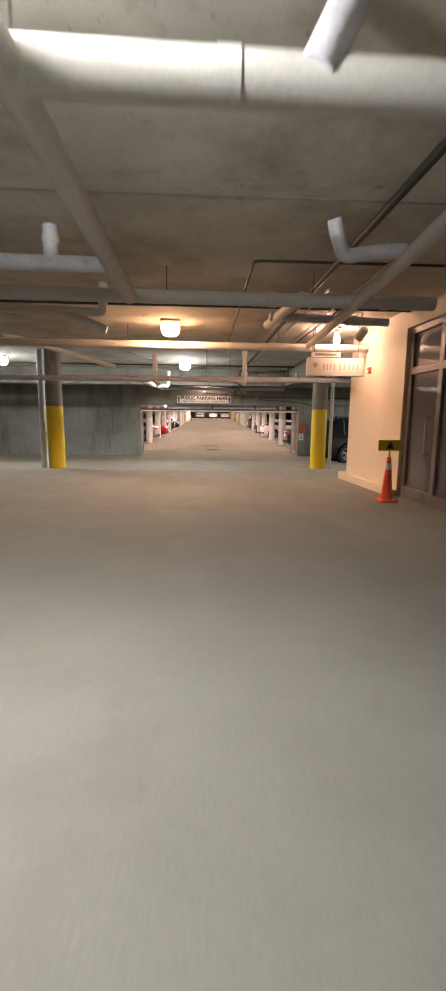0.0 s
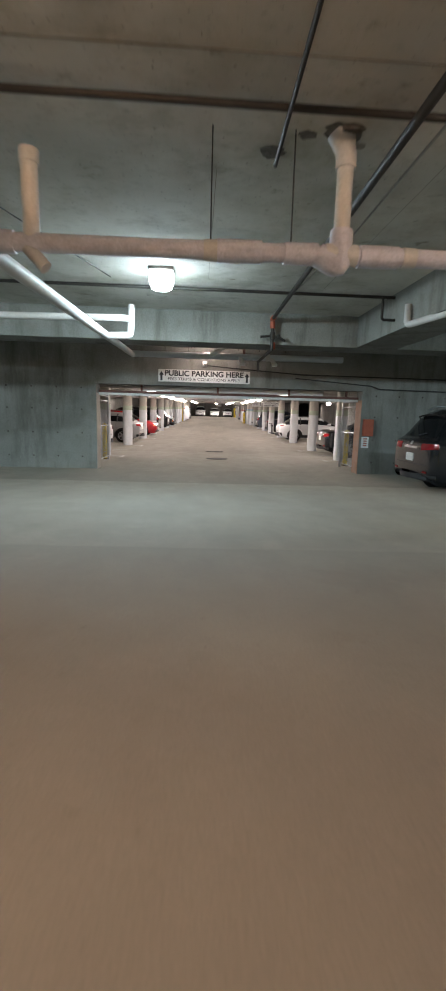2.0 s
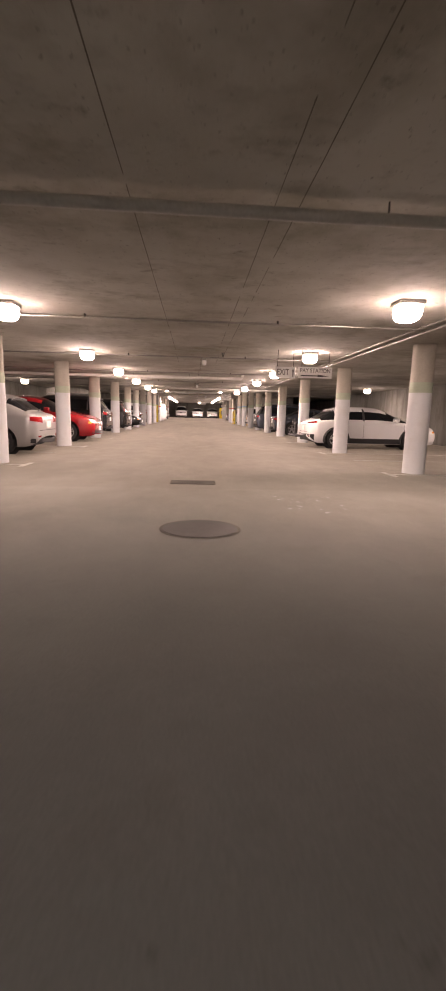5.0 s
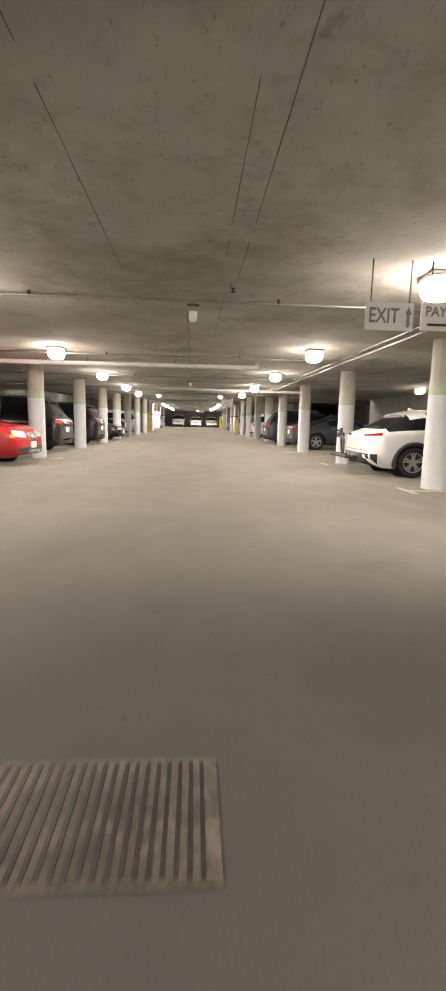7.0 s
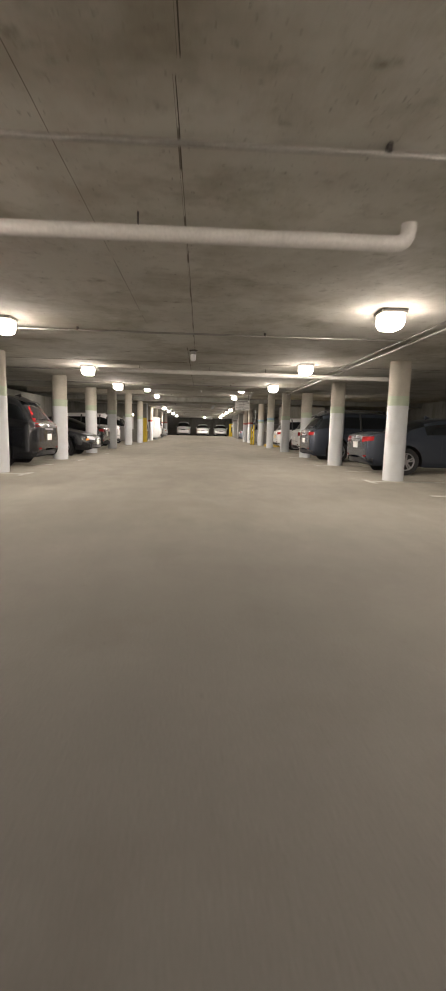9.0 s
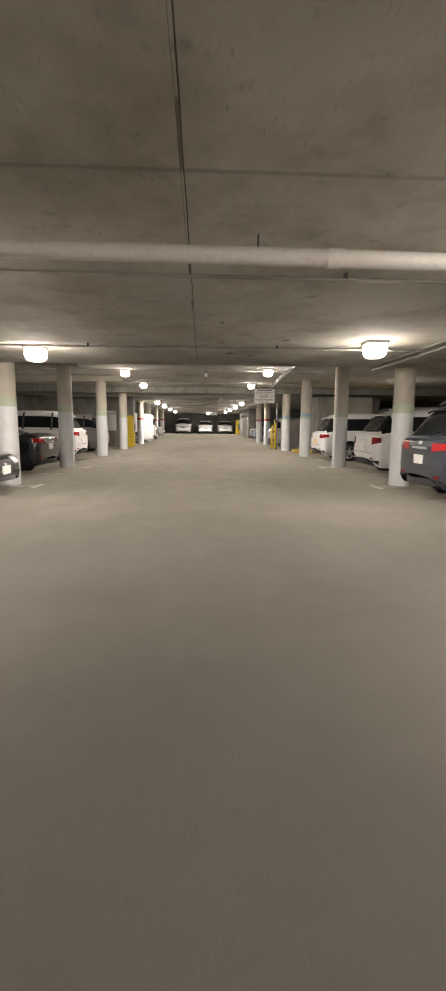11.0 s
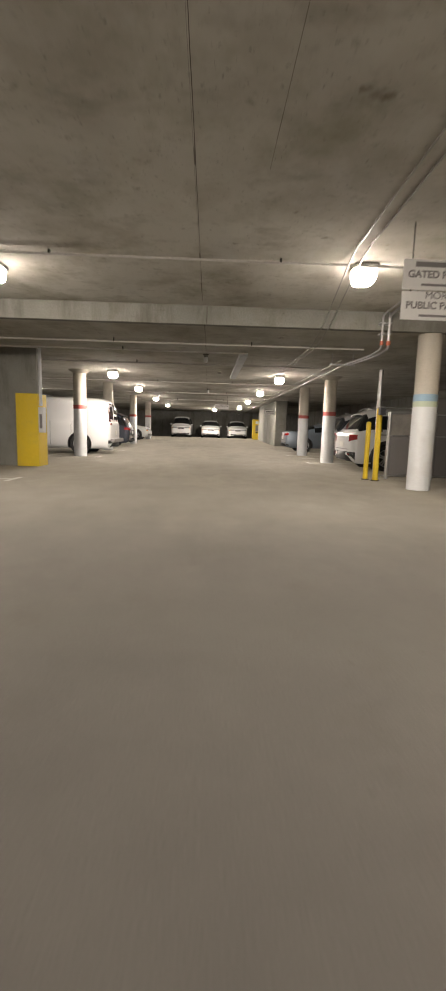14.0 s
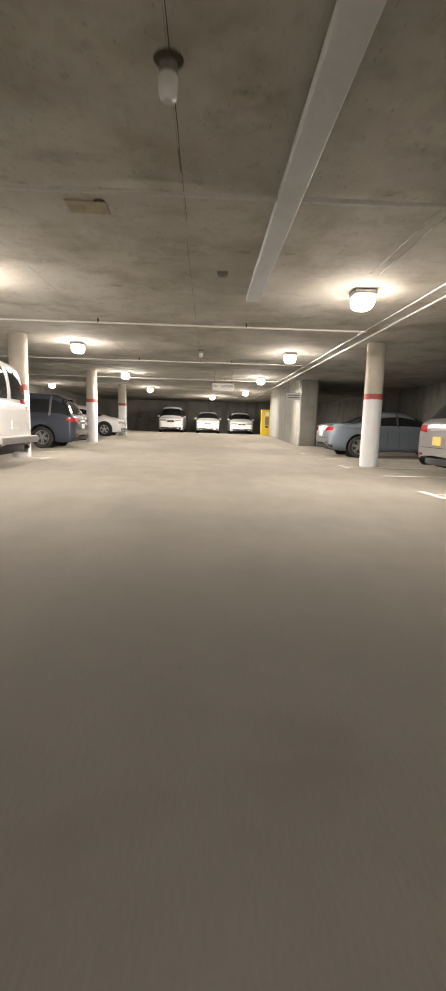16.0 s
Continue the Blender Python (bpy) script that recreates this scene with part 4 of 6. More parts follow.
        for i in range(8):
            bm.faces.new((edge[i], edge[i + 1], rows[0][i + 1], rows[0][i]))
        part("spoiler", bm, body, c, "", 40)
        part("rear_wiper", tube_bm([(gh[3] + 0.02, 0.0, belt + 0.07), (gh[3] + 0.05, -0.3, belt + 0.12)], 0.01, 5), M["ink"], c)
    if kind in ("suv", "crossover", "sedan"):
        zr = tree.ray_cast(Vector((gh[2] + 0.3, 0, 3.0)), Vector((0, 0, -1)))[0].z
        part("antenna_fin", quad_prism([(gh[2] + 0.2, -0.015, zr - 0.02), (gh[2] + 0.42, -0.015, zr - 0.01), (gh[2] + 0.22, -0.015, zr + 0.06)], 0.03), body, c)
    if rack:
        part("rack_mast", tube_bm(bend([(-L / 2, 0.0, 0.42), (-L / 2 - 0.3, 0.0, 0.42), (-L / 2 - 0.36, 0.0, 1.08)], 0.05), 0.035, 8), M["black_plastic"], c, "black hitch bike rack")
        part("rack_tray", box_bm(-L / 2 - 0.42, -L / 2 - 0.15, -0.55, 0.6, 0.40, 0.47, 0.02), M["black_plastic"], c)
        part("rack_arm", tube_bm(bend([(-L / 2 - 0.40, -0.35, 0.46), (-L / 2 - 0.40, -0.35, 0.85), (-L / 2 - 0.34, 0.1, 0.9)], 0.1), 0.025, 6), M["black_plastic"], c)
        part("rack_hook", tube_bm([(-L / 2 - 0.33, 0.1, 1.0), (-L / 2 - 0.52, 0.1, 1.05)], 0.025, 6), M["black_plastic"], c)
        part("rack_clamp", box_bm(-L / 2 - 0.4, -L / 2 - 0.26, 0.02, 0.18, 0.85, 0.97, 0.02), M["black_plastic"], c)
    return c


def parked(kind, color, side, y, edge, nose_in, label, turn=0.0, low=1.0, **more):
    """Park beside the aisle: side +1 east or -1 west, edge = the end nearest the aisle."""
    x = edge + side * KINDS[kind]["L"] / 2
    heading = (0 if side > 0 else 180) + (0 if nose_in else 180) + turn
    return car(kind, color, pose(x, y, floor_z(y), 0, 0, heading) @ Matrix.Diagonal((1, 1, low, 1)), label, **more)


parked("sedan", "black", 1, 24.1, 3.95, True, "glossy black sedan parked nose-in beside a column")
parked("crossover", "white", 1, 33.8, 3.55, True, "white crossover with black cladding and a folded bike rack", cladding=True, rack=True, lights="boomerang", low=0.93)
parked("sedan", "navy", 1, 43.6, 4.0, True, "dark blue-grey sedan parked nose-in", plate="plate")
parked("suv", "navy", 1, 48.3, 3.65, True, "dark blue-grey suv parked nose-in between columns", roof_rails=True)
parked("suv", "white", 1, 53.0, 4.25, True, "white suv parked nose-in between columns", lights="block", roof_rails=True)
parked("minivan", "white", 1, 58.1, 4.15, True, "white minivan with a gold licence plate", category="minivan", plate="plate_gold")
parked("suv", "white", 1, 69.5, 4.0, True, "white suv with black lower cladding and roof rails", cladding=True, roof_rails=True, lights="block")
parked("suv", "pewter", 1, 73.5, 4.5, True, "silver suv parked between red-banded columns", plate="plate_gold")
parked("sedan", "blue_silver", 1, 80.1, 3.9, True, "pale blue-silver sedan with lit red tail lights")
parked("sedan", "white", -1, 24.6, -4.7, True, "white sedan parked nose-in by the first columns")
parked("hatch", "silver", -1, 29.4, -4.05, True, "silver-grey hatchback parked nose-in")
parked("crossover", "red", -1, 34.6, -3.8, False, "red crossover parked nose-out")
parked("suv", "black", -1, 39.1, -4.2, True, "black suv with red tail lights parked nose-in", roof_rails=True)
parked("suv", "black", -1, 43.75, -3.98, True, "tall black suv parked nose-in beside a column", lights="tall")
parked("sedan", "black", -1, 48.6, -3.8, False, "black sedan parked nose-out")
parked("sedan", "black", -1, 52.6, -4.25, True, "black sedan with red tail lights parked nose-in")
parked("suv", "white", -1, 57.2, -4.55, True, "white suv parked nose-in")
parked("suv", "silver", -1, 62.4, -4.75, True, "silver-beige suv with alloy wheels parked nose-in")
parked("van", "white", -1, 74.2, -3.6, True, "long white windowless cargo van parked nose-in", category="van", cargo=True, lights="tall")
parked("minivan", "navy", -1, 81.0, -4.05, True, "dark blue-grey minivan with red tail lights", category="minivan")
parked("crossover", "white", -1, 90.2, -4.2, False, "white crossover parked nose-out")
parked("suv", "black", 1, 14.7, 3.45, True, "black suv parked in the entry hall behind a yellow column", roof_rails=True)
car("van", "white", pose(-2.75, 105.2, floor_z(103.5), 0, 0, -90), "white passenger van parked facing down the aisle", "van")
car("suv", "white", pose(0.2, 104.6, floor_z(103.5), 0, 0, -90), "white suv parked facing down the aisle", roof_rails=True)
car("suv", "white", pose(2.9, 104.6, floor_z(103.5), 0, 0, -90), "white suv parked facing down the aisle with wide mirrors")


# ---- pipes and services of the entry hall ----
def pipe(name, points, radius, mat, label, r=0.1, group="pipes under the ceiling", category="pipe", seg=14):
    return tagged(part(name, tube_bm(bend(points, r) if len(points) > 2 else points, radius, seg), M[mat], None, "", 40), label, category, group)


def run_pipe(points, radius, label, collars=(), hangers=(), top=3.52, r=0.1, risers=(), mat="pipe"):
    """A wrapped pipe with its collars, hanger rods and risers as parts."""
    p = base("insulated_pipe", pose(0, 0, 0), label, "pipe", "pipes under the ceiling")
    part("run", tube_bm(bend(points, r) if len(points) > 2 else points, radius, 16), M[mat], p, "", 40)
    a, b = Vector(points[0]), Vector(points[1])
    for x in collars:
        c = a + (b - a) * ((x - a.x) / (b.x - a.x))
        part("collar", tube_bm([c - (b - a).normalized() * 0.05, c + (b - a).normalized() * 0.05], radius + 0.008, 16), M["pipe"], p, "", 40)
    for x in hangers:
        c = a + (b - a) * ((x - a.x) / (b.x - a.x))
        part("hanger", tube_bm([c + Vector((0, 0, radius * 0.8)), Vector((c.x, c.y, top))], 0.006, 6), M["iron"], p, "threaded hanger rod")
    for x in risers:
        c = a + (b - a) * ((x - a.x) / (b.x - a.x))
        part("riser", tube_bm([c, Vector((c.x, c.y, top))], radius * 0.9, 14), M["pipe"], p, "", 40)
        part("tee", tube_bm([c - Vector((0.12, 0, 0)), c + Vector((0.12, 0, 0))], radius + 0.014, 14), M["pipe"], p, "", 40)
        part("escutcheon", tube_bm([Vector((c.x, c.y, top - 0.03)), Vector((c.x, c.y, top))], radius * 1.5, 14), M["joint"], p, "", 40)
    return p


run_pipe([(-15, -1.42, 3.2), (6, -1.25, 3.15)], 0.105, "thick white insulated pipe across the entry ceiling", (-1.1, 0.4), (-2.0, 1.0))
run_pipe([(-15, 2.38, 3.2), (1.75, 2.48, 3.16)], 0.082, "white insulated pipe across the entry ceiling", (-0.3, 1.1), (-1.6, 0.2))
run_pipe([(-15, 6.15, 3.17), (2.24, 6.15, 3.13)], 0.075, "white insulated pipe beneath an orange lamp", (-0.6, 1.0), (-2.6, 0.4))
p = run_pipe([(-15, 8.7, 2.62), (3.0, 8.7, 2.70)], 0.066, "white drain pipe hung below the entry ceiling", (-2.5, -1.0, 0.5, 0.9), (-1.0, -0.4), risers=(-0.02,), mat="tape")
part("riser", tube_bm([(-2.3, 8.7, 2.68), (-2.3, 8.7, 3.27)], 0.06, 14), M["pipe"], p, "", 40)
part("riser_cap", tube_bm([(-2.3, 8.7, 3.2), (-2.3, 8.7, 3.29)], 0.07, 14), M["pipe"], p, "", 40)
for x0, x1, r in ((-0.95, -0.62, 0.082), (-0.45, -0.2, 0.078), (0.12, 0.42, 0.08), (-2.7, -2.42, 0.08)):
    part("wrap", tube_bm([(x0, 8.7, 2.62 + (x0 + 15) * 0.0044), (x0 + 0.04, 8.7, 2.62 + (x0 + 15) * 0.0044), (x1, 8.7, 2.62 + (x1 + 15) * 0.0044)], r, 16), M["tape"], p, "lavender-white tape wrap", 40)
part("elbow", tube_bm(bend([(-0.2, 8.7, 2.69), (-0.02, 8.7, 2.6), (-0.02, 8.7, 2.86)], 0.08), 0.086, 16), M["tape"], p, "", 40)
part("elbow", tube_bm(bend([(-0.02, 8.7, 3.28), (-0.02, 8.7, 3.4), (-0.1, 8.7, 3.52)], 0.06), 0.075, 16), M["pipe"], p, "", 40)
part("wye", tube_bm([(-2.36, 8.7, 2.68), (-2.2, 8.68, 2.5)], 0.05, 12), M["pipe"], p, "", 40)
run_pipe([(-2.66, 8.7, 2.64), (-2.68, 16.85, 2.90)], 0.068, "white pipe along the entry ceiling to the opening")
p = run_pipe([(-2.68, 16.85, 2.92), (2.5, 16.85, 2.93)], 0.075, "white pipe across the recess above the parking sign", (0.62,), (-1.9, -1.33, -1.18, -0.6, -0.48, 0.55), mat="white_paint")
for x, lean in ((-0.05, 0.05), (0.72, 0.07)):
    part("drop_elbow", tube_bm(bend([(x - 0.12, 16.85, 2.93), (x, 16.83, 2.9), (x + lean, 16.8, 2.76)], 0.05), 0.06, 12), M["pipe"], p, "", 40)
    part("drop_cap", tube_bm([(x + lean, 16.8, 2.77), (x + lean, 16.8, 2.72)], 0.072, 12), M["white_plastic"], p, "", 40)
part("riser", tube_bm([(0.03, 16.85, 2.95), (0.03, 16.85, 3.52)], 0.035, 10), M["brown"], p, "brown riser", 40)
part("branch", tube_bm([(-0.78, 16.85, 2.97), (-0.26, 16.42, 3.2)], 0.055, 12), M["pipe"], p, "", 40)
for x, y in ((-1.25, 16.2), (-0.15, 16.3), (0.35, 16.4), (1.0, 16.5)):
    pipe("hanger_rod", [(x, y, 3.0), (x, y, 3.52)], 0.007, "iron", "loose threaded rod hanging from the recess", group="hanger rods", category="rod", seg=6)
pipe("insulated_pipe", [(-8, 13.3, 2.98), (-2.35, 13.3, 3.06), (-2.23, 13.42, 3.06)], 0.055, "pipe", "white branch pipe across the entry hall", 0.06)
pipe("insulated_pipe", [(-2.68, 13.42, 2.78), (-2.25, 13.42, 2.8), (-2.23, 13.42, 3.3)], 0.058, "pipe", "white upturned stub off the pipe run", 0.07)
pipe("insulated_pipe", [(-2.03, -6, 3.18), (-2.03, 2.3, 3.12)], 0.085, "pipe", "white boxed pipe along the entry ceiling")
p = run_pipe([(-8.0, 1.34, 3.22), (-2.1, 1.34, 3.18)], 0.075, "lavender-taped pipe branch with an upturned elbow", mat="tape")
part("riser", tube_bm(bend([(-2.82, 1.34, 3.19), (-2.64, 1.34, 3.19), (-2.64, 1.34, 3.52)], 0.09), 0.07, 14), M["tape"], p, "", 40)
part("collar", tube_bm([(-2.64, 1.34, 3.36), (-2.64, 1.34, 3.43)], 0.082, 14), M["pipe"], p, "", 40)
p = run_pipe([(-0.15, 3.7, 3.22), (1.7, 3.82, 3.19)], 0.062, "lavender-taped pipe with a rounded end beside the lobby wall", mat="tape")
part("collar", tube_bm([(1.05, 3.78, 3.2), (1.2, 3.79, 3.2)], 0.075, 14), M["pipe"], p, "", 40)
pipe("insulated_pipe", [(0.45, -2.0, 3.15), (0.95, 5.8, 3.12)], 0.07, "pipe", "white pipe slanting along the entry ceiling")
pipe("insulated_pipe", [(-0.1, 4.25, 3.2), (0.06, 2.45, 3.2)], 0.07, "pipe", "short white pipe stub with an open end")
pipe("insulated_pipe", [(-0.05, 0.72, 3.42), (-0.02, 0.74, 3.32), (0.07, 0.81, 3.15), (0.42, 0.8, 3.2), (0.62, 0.8, 3.21)], 0.062, "tape", "lavender-white elbow pipe under the ceiling", 0.06)
pipe("insulated_pipe", [(-0.73, -1.36, 3.17), (-0.6, -1.33, 3.44), (-0.6, -1.33, 3.52)], 0.085, "tape", "short slanting riser of the thick pipe", 0.03)
pipe("insulated_pipe", [(2.6, 9.0, 2.9), (2.05, 12.2, 2.9), (2.05, 12.2, 3.2)], 0.05, "pipe", "white branch pipe by the beam")
pipe("insulated_pipe", [(-5.6, 7.6, 3.53), (-3.45, 9.6, 3.05)], 0.06, "pipe", "white pipe slanting across the entry hall")
pipe("insulated_pipe", [(-8, 3.2, 3.27), (-2.52, 3.2, 3.12), (-2.5, 3.2, 3.5)], 0.06, "pipe", "white pipe with a riser at its end", 0.06)
pipe("insulated_pipe", [(-3.1, 3.19, 3.14), (-2.48, 3.24, 2.9)], 0.055, "pipe", "short slanting white pipe stub")
pipe("drain_riser", [(-5.55, 9.95, 0.25), (-5.55, 9.95, 3.52)], 0.09, "white_paint", "scuffed white riser beside a yellow column")
pipe("drain_riser", [(2.72, 10.2, 0.2), (2.72, 10.2, 3.52)], 0.05, "white_paint", "white riser beside a yellow column")
for y0, y1, x0, x1, z in ((5.0, 14.5, 0.28, 0.36, 3.38),):
    s = base("sprinkler_pipe", pose(0, 0, 0), "dark iron sprinkler pipe with red couplings and a valve", "pipe", "sprinkler pipes")
    part("run", tube_bm([(x0, y0 - 6, z), (x0, y0, z), (x1, y1, z)], 0.035, 10), M["iron"], s, "", 40)
    part("coupling", tube_bm([(x1, y1 - 0.1, z), (x1, y1 + 0.06, z)], 0.052, 12), M["rust"], s, "red pipe coupling")
    part("drop", tube_bm([(x1, y1, z), (x1 + 0.0, y1 + 0.02, 2.78)], 0.032, 10), M["iron"], s)
    part("coupling", tube_bm([(x1, y1 + 0.02, 3.2), (x1, y1 + 0.02, 3.33)], 0.05, 12), M["rust"], s, "red pipe coupling")
    part("coupling", tube_bm([(x1 + 0.03, y1 + 0.1, 2.82), (x1 + 0.03, y1 + 0.1, 2.95)], 0.05, 12), M["rust"], s, "red pipe coupling")
    part("valve_body", lathe_bm([(0.03, -0.08), (0.048, -0.06), (0.055, 0.0), (0.048, 0.06), (0.03, 0.08)], 14), M["iron"], s, "", 40, pose(x1, y1 - 0.02, 3.06))
    part("valve_arm", tube_bm([(x1 - 0.24, y1 - 0.04, 3.03), (x1 - 0.08, y1 - 0.03, 3.05), (x1, y1, 3.06)], 0.024, 8), M["iron"], s, "", 40)
    part("valve_arm", tube_bm([(x1, y1, 3.06), (x1 + 0.12, y1 - 0.03, 3.03), (x1 + 0.25, y1 - 0.06, 2.96)], 0.024, 8), M["iron"], s, "", 40)
    part("tamper_switch", box_bm(x1 + 0.09, x1 + 0.15, y1 - 0.07, y1 - 0.02, 3.02, 3.08, 0.01), M["iron"], s)
    part("run", tube_bm([(x1, y1 + 0.02, 2.8), (0.36, 16.6, 2.8), (0.48, 17.64, 2.69)], 0.032, 10), M["iron"], s, "", 40)
pipe("conduit", [(1.6, 1.98, 3.46), (-0.6, 1.95, 3.45), (-0.5, 9.0, 3.42)], 0.016, "iron", "thin dark conduit along the entry ceiling", group="conduits")
pipe("conduit", [(0.54, 3.0, 3.44), (0.54, 10.2, 3.4), (0.3, 14.0, 3.4)], 0.012, "conduit", "thin bright conduit along the entry ceiling", group="conduits")
pipe("conduit", [(0.9, -4.0, 3.44), (0.9, 7.5, 3.42)], 0.014, "conduit", "thin conduit along the entry ceiling", group="conduits")
pipe("conduit", [(1.05, -4.0, 3.46), (1.05, 7.5, 3.44)], 0.012, "iron", "thin conduit along the entry ceiling", group="conduits")
pipe("conduit", [(-3.3, 9.5, 3.48), (-2.4, 12.4, 3.46)], 0.008, "iron", "thin hanging wire under the entry ceiling", group="conduits")
for y, x0, x1 in ((4.1, -8, 2.2), (8.3, -8, 2.1), (12.8, -8, 2.1)):
    pipe("sprinkler_pipe", [(x0, y, 3.45), (x1, y + 0.06, 3.45)], 0.025, "iron", "dark sprinkler branch pipe across the ceiling", group="sprinkler pipes")
pipe("sprinkler_pipe", [(1.7, 12.85, 3.45), (1.9, 12.85, 3.45), (1.9, 12.85, 3.1), (6.0, 12.85, 3.1)], 0.022, "iron", "dark sprinkler branch pipe stepping down", 0.05, group="sprinkler pipes")
pipe("cable", [(-0.9, 17.64, 2.78), (-0.2, 17.64, 2.73), (1.6, 17.64, 2.62), (6.0, 17.64, 2.60)], 0.014, "cable", "dark cable fixed to the wall over the opening", group="cables", category="cable")
pipe("cable", [(1.5, 17.64, 2.52), (3.6, 17.64, 2.38), (3.75, 17.6, 2.3), (6.0, 17.6, 2.28)], 0.014, "cable", "dark cable fixed to the wall over the opening", group="cables", category="cable")


# ---- signs ----
def board(name, x0, x1, z0, z1, y, label, thick=0.02, mat="sign", hang=None):
    """A flat sign that faces the oncoming driver, its centre at the origin of its parts."""
    b = base(name, pose((x0 + x1) / 2, y, (z0 + z1) / 2), label, "sign", "signs")
    w, h = (x1 - x0) / 2, (z1 - z0) / 2
    part("panel", box_bm(-w, w, -thick / 2, thick / 2, -h, h, 0.004), M[mat], b)
    if hang:
        for x in (-w * 0.8, w * 0.8):
            part("hanger", tube_bm([(x, 0, h), (x, 0, hang - (z0 + z1) / 2)], 0.006, 6), M["iron"], b)
    return b


def face(x, z, thick=0.02):
    return pose(x, -thick / 2 - 0.0025, z, 90, 0, 0)


def arrow_bm(length, width, up=True):
    bm = bmesh.new()
    h, w = length / 2, width / 2
    pts = [(-w * 0.45, -h), (w * 0.45, -h), (w * 0.45, h * 0.2), (w, h * 0.2), (0, h), (-w, h * 0.2), (-w * 0.45, h * 0.2)]
    a = [bm.verts.new((x, y, 0.0)) for x, y in pts]
    b = [bm.verts.new((x, y, 0.002)) for x, y in pts]
    bm.faces.new(a[::-1])
    bm.faces.new(b)
    for i in range(len(pts)):
        bm.faces.new((a[i], a[(i + 1) % len(pts)], b[(i + 1) % len(pts)], b[i]))
    return bm


s = board("parking_sign", -2.125, 0.275, 2.335, 2.645, 17.60, "long white sign with black lettering over the opening", 0.03)
part("frame", box_bm(-1.205, 1.205, 0.016, 0.06, -0.16, 0.16, 0.004), M["steel"], s)
lettering("lettering", "PUBLIC PARKING HERE", 0.19, M["ink"], s, face(0, 0.055, 0.03), 2.06, 0.006)
lettering("lettering", "FEES TERMS & CONDITIONS APPLY", 0.10, M["ink"], s, face(0, -0.085, 0.03), 1.9)
for x in (-1.12, 1.12):
    part("arrow", arrow_bm(0.24, 0.12), M["ink"], s, "black arrow pointing up", at=face(x, -0.01, 0.03))
s = board("exit_sign", 1.43, 1.87, 1.92, 2.16, 27.75, "white hanging exit sign with an arrow", 0.02, hang=LOW)
lettering("lettering", "EXIT", 0.18, M["grey_ink"], s, face(-0.05, 0.0), 0.27, 0.002)
part("arrow", arrow_bm(0.18, 0.06), M["grey_ink"], s, "grey arrow", at=face(0.17, 0))
s = board("pay_station_sign", 1.94, 2.70, 1.93, 2.17, 27.75, "white hanging pay station sign with an arrow", 0.02, hang=LOW)
lettering("lettering", "PAY STATION", 0.12, M["grey_ink"], s, face(0, 0.04), 0.68, 0.002)
part("arrow", arrow_bm(0.64, 0.05), M["ink"], s, "black arrow", at=face(0, -0.07) @ pose(0, 0, 0, 0, 0, -90))
s = board("gated_parking_sign", 2.02, 2.9, 2.56, 2.86, 60.7, "white hanging sign for gated parking with an arrow", 0.02, hang=HIGH)
part("name_bar", box_bm(-0.32, 0.32, -0.0135, -0.0105, 0.075, 0.125), M["grey_ink"], s, "grey bar")
lettering("lettering", "GATED PARKING", 0.1, M["grey_ink"], s, face(0, 0.0), 0.78, 0.002)
part("arrow", arrow_bm(0.5, 0.05), M["grey_ink"], s, "grey arrow", at=face(0, -0.1) @ pose(0, 0, 0, 0, 0, -90))
s = board("public_parking_sign", 2.02, 2.9, 2.26, 2.545, 60.7, "white hanging sign for more public parking with an arrow", 0.02, hang=2.56)
lettering("lettering", "MORE", 0.1, M["grey_ink"], s, face(-0.05, 0.1), 0.28)
lettering("lettering", "PUBLIC PARKING", 0.1, M["grey_ink"], s, face(0, 0.0), 0.78, 0.002)
part("arrow", arrow_bm(0.5, 0.05), M["grey_ink"], s, "grey arrow", at=face(0, -0.1) @ pose(0, 0, 0, 0, 0, -90))
s = board("pay_station_sign", 0.33, 1.15, 2.17, 2.45, 83.0, "white hanging pay station sign at the aisle's end", 0.02, hang=MID)
lettering("lettering", "PAY STATION", 0.13, M["grey_ink"], s, face(0, 0.03), 0.72, 0.002)
s = board("direction_sign", 3.4, 4.02, 1.97, 2.26, 84.4, "small white sign hung by the concrete pier", 0.02, hang=MID)
for z in (0.06, -0.03):
    part("text_bar", box_bm(-0.24, 0.24, -0.0135, -0.0105, z - 0.02, z + 0.02), M["grey_ink"], s, "grey bar")
s = board("lodge_sign", 0.78, 1.84, 2.50, 2.82, 5.2, "cream hanging sign of a lodge with raised taupe shapes", 0.07, "sign_pink", hang=3.52)
part("emblem", lathe_bm([(0.045, 0.0), (0.045, 0.004)], 16), M["taupe"], s, "small taupe emblem", at=face(-0.38, 0.03, 0.07))
for i, (x0, x1) in enumerate(((-0.24, -0.19), (-0.165, -0.14), (-0.115, -0.07), (-0.045, 0.0), (0.06, 0.11), (0.135, 0.195), (0.22, 0.28), (0.305, 0.36), (0.385, 0.43))):
    xm = (x0 + x1) / 2
    part("emblem_bar", box_bm(xm - 0.013, xm + 0.013, -0.0385, -0.0355, -0.05, 0.05), M["taupe"], s, "taupe bar")
s = board("small_sign", 0.86, 1.4, 2.84, 2.92, 5.2, "narrow pale sign above the lodge sign", 0.03, "sign_pink", hang=3.52)
part("text_bar", box_bm(-0.2, 0.2, -0.0185, -0.0155, -0.02, 0.02), M["grey_ink"], s, "grey bar")


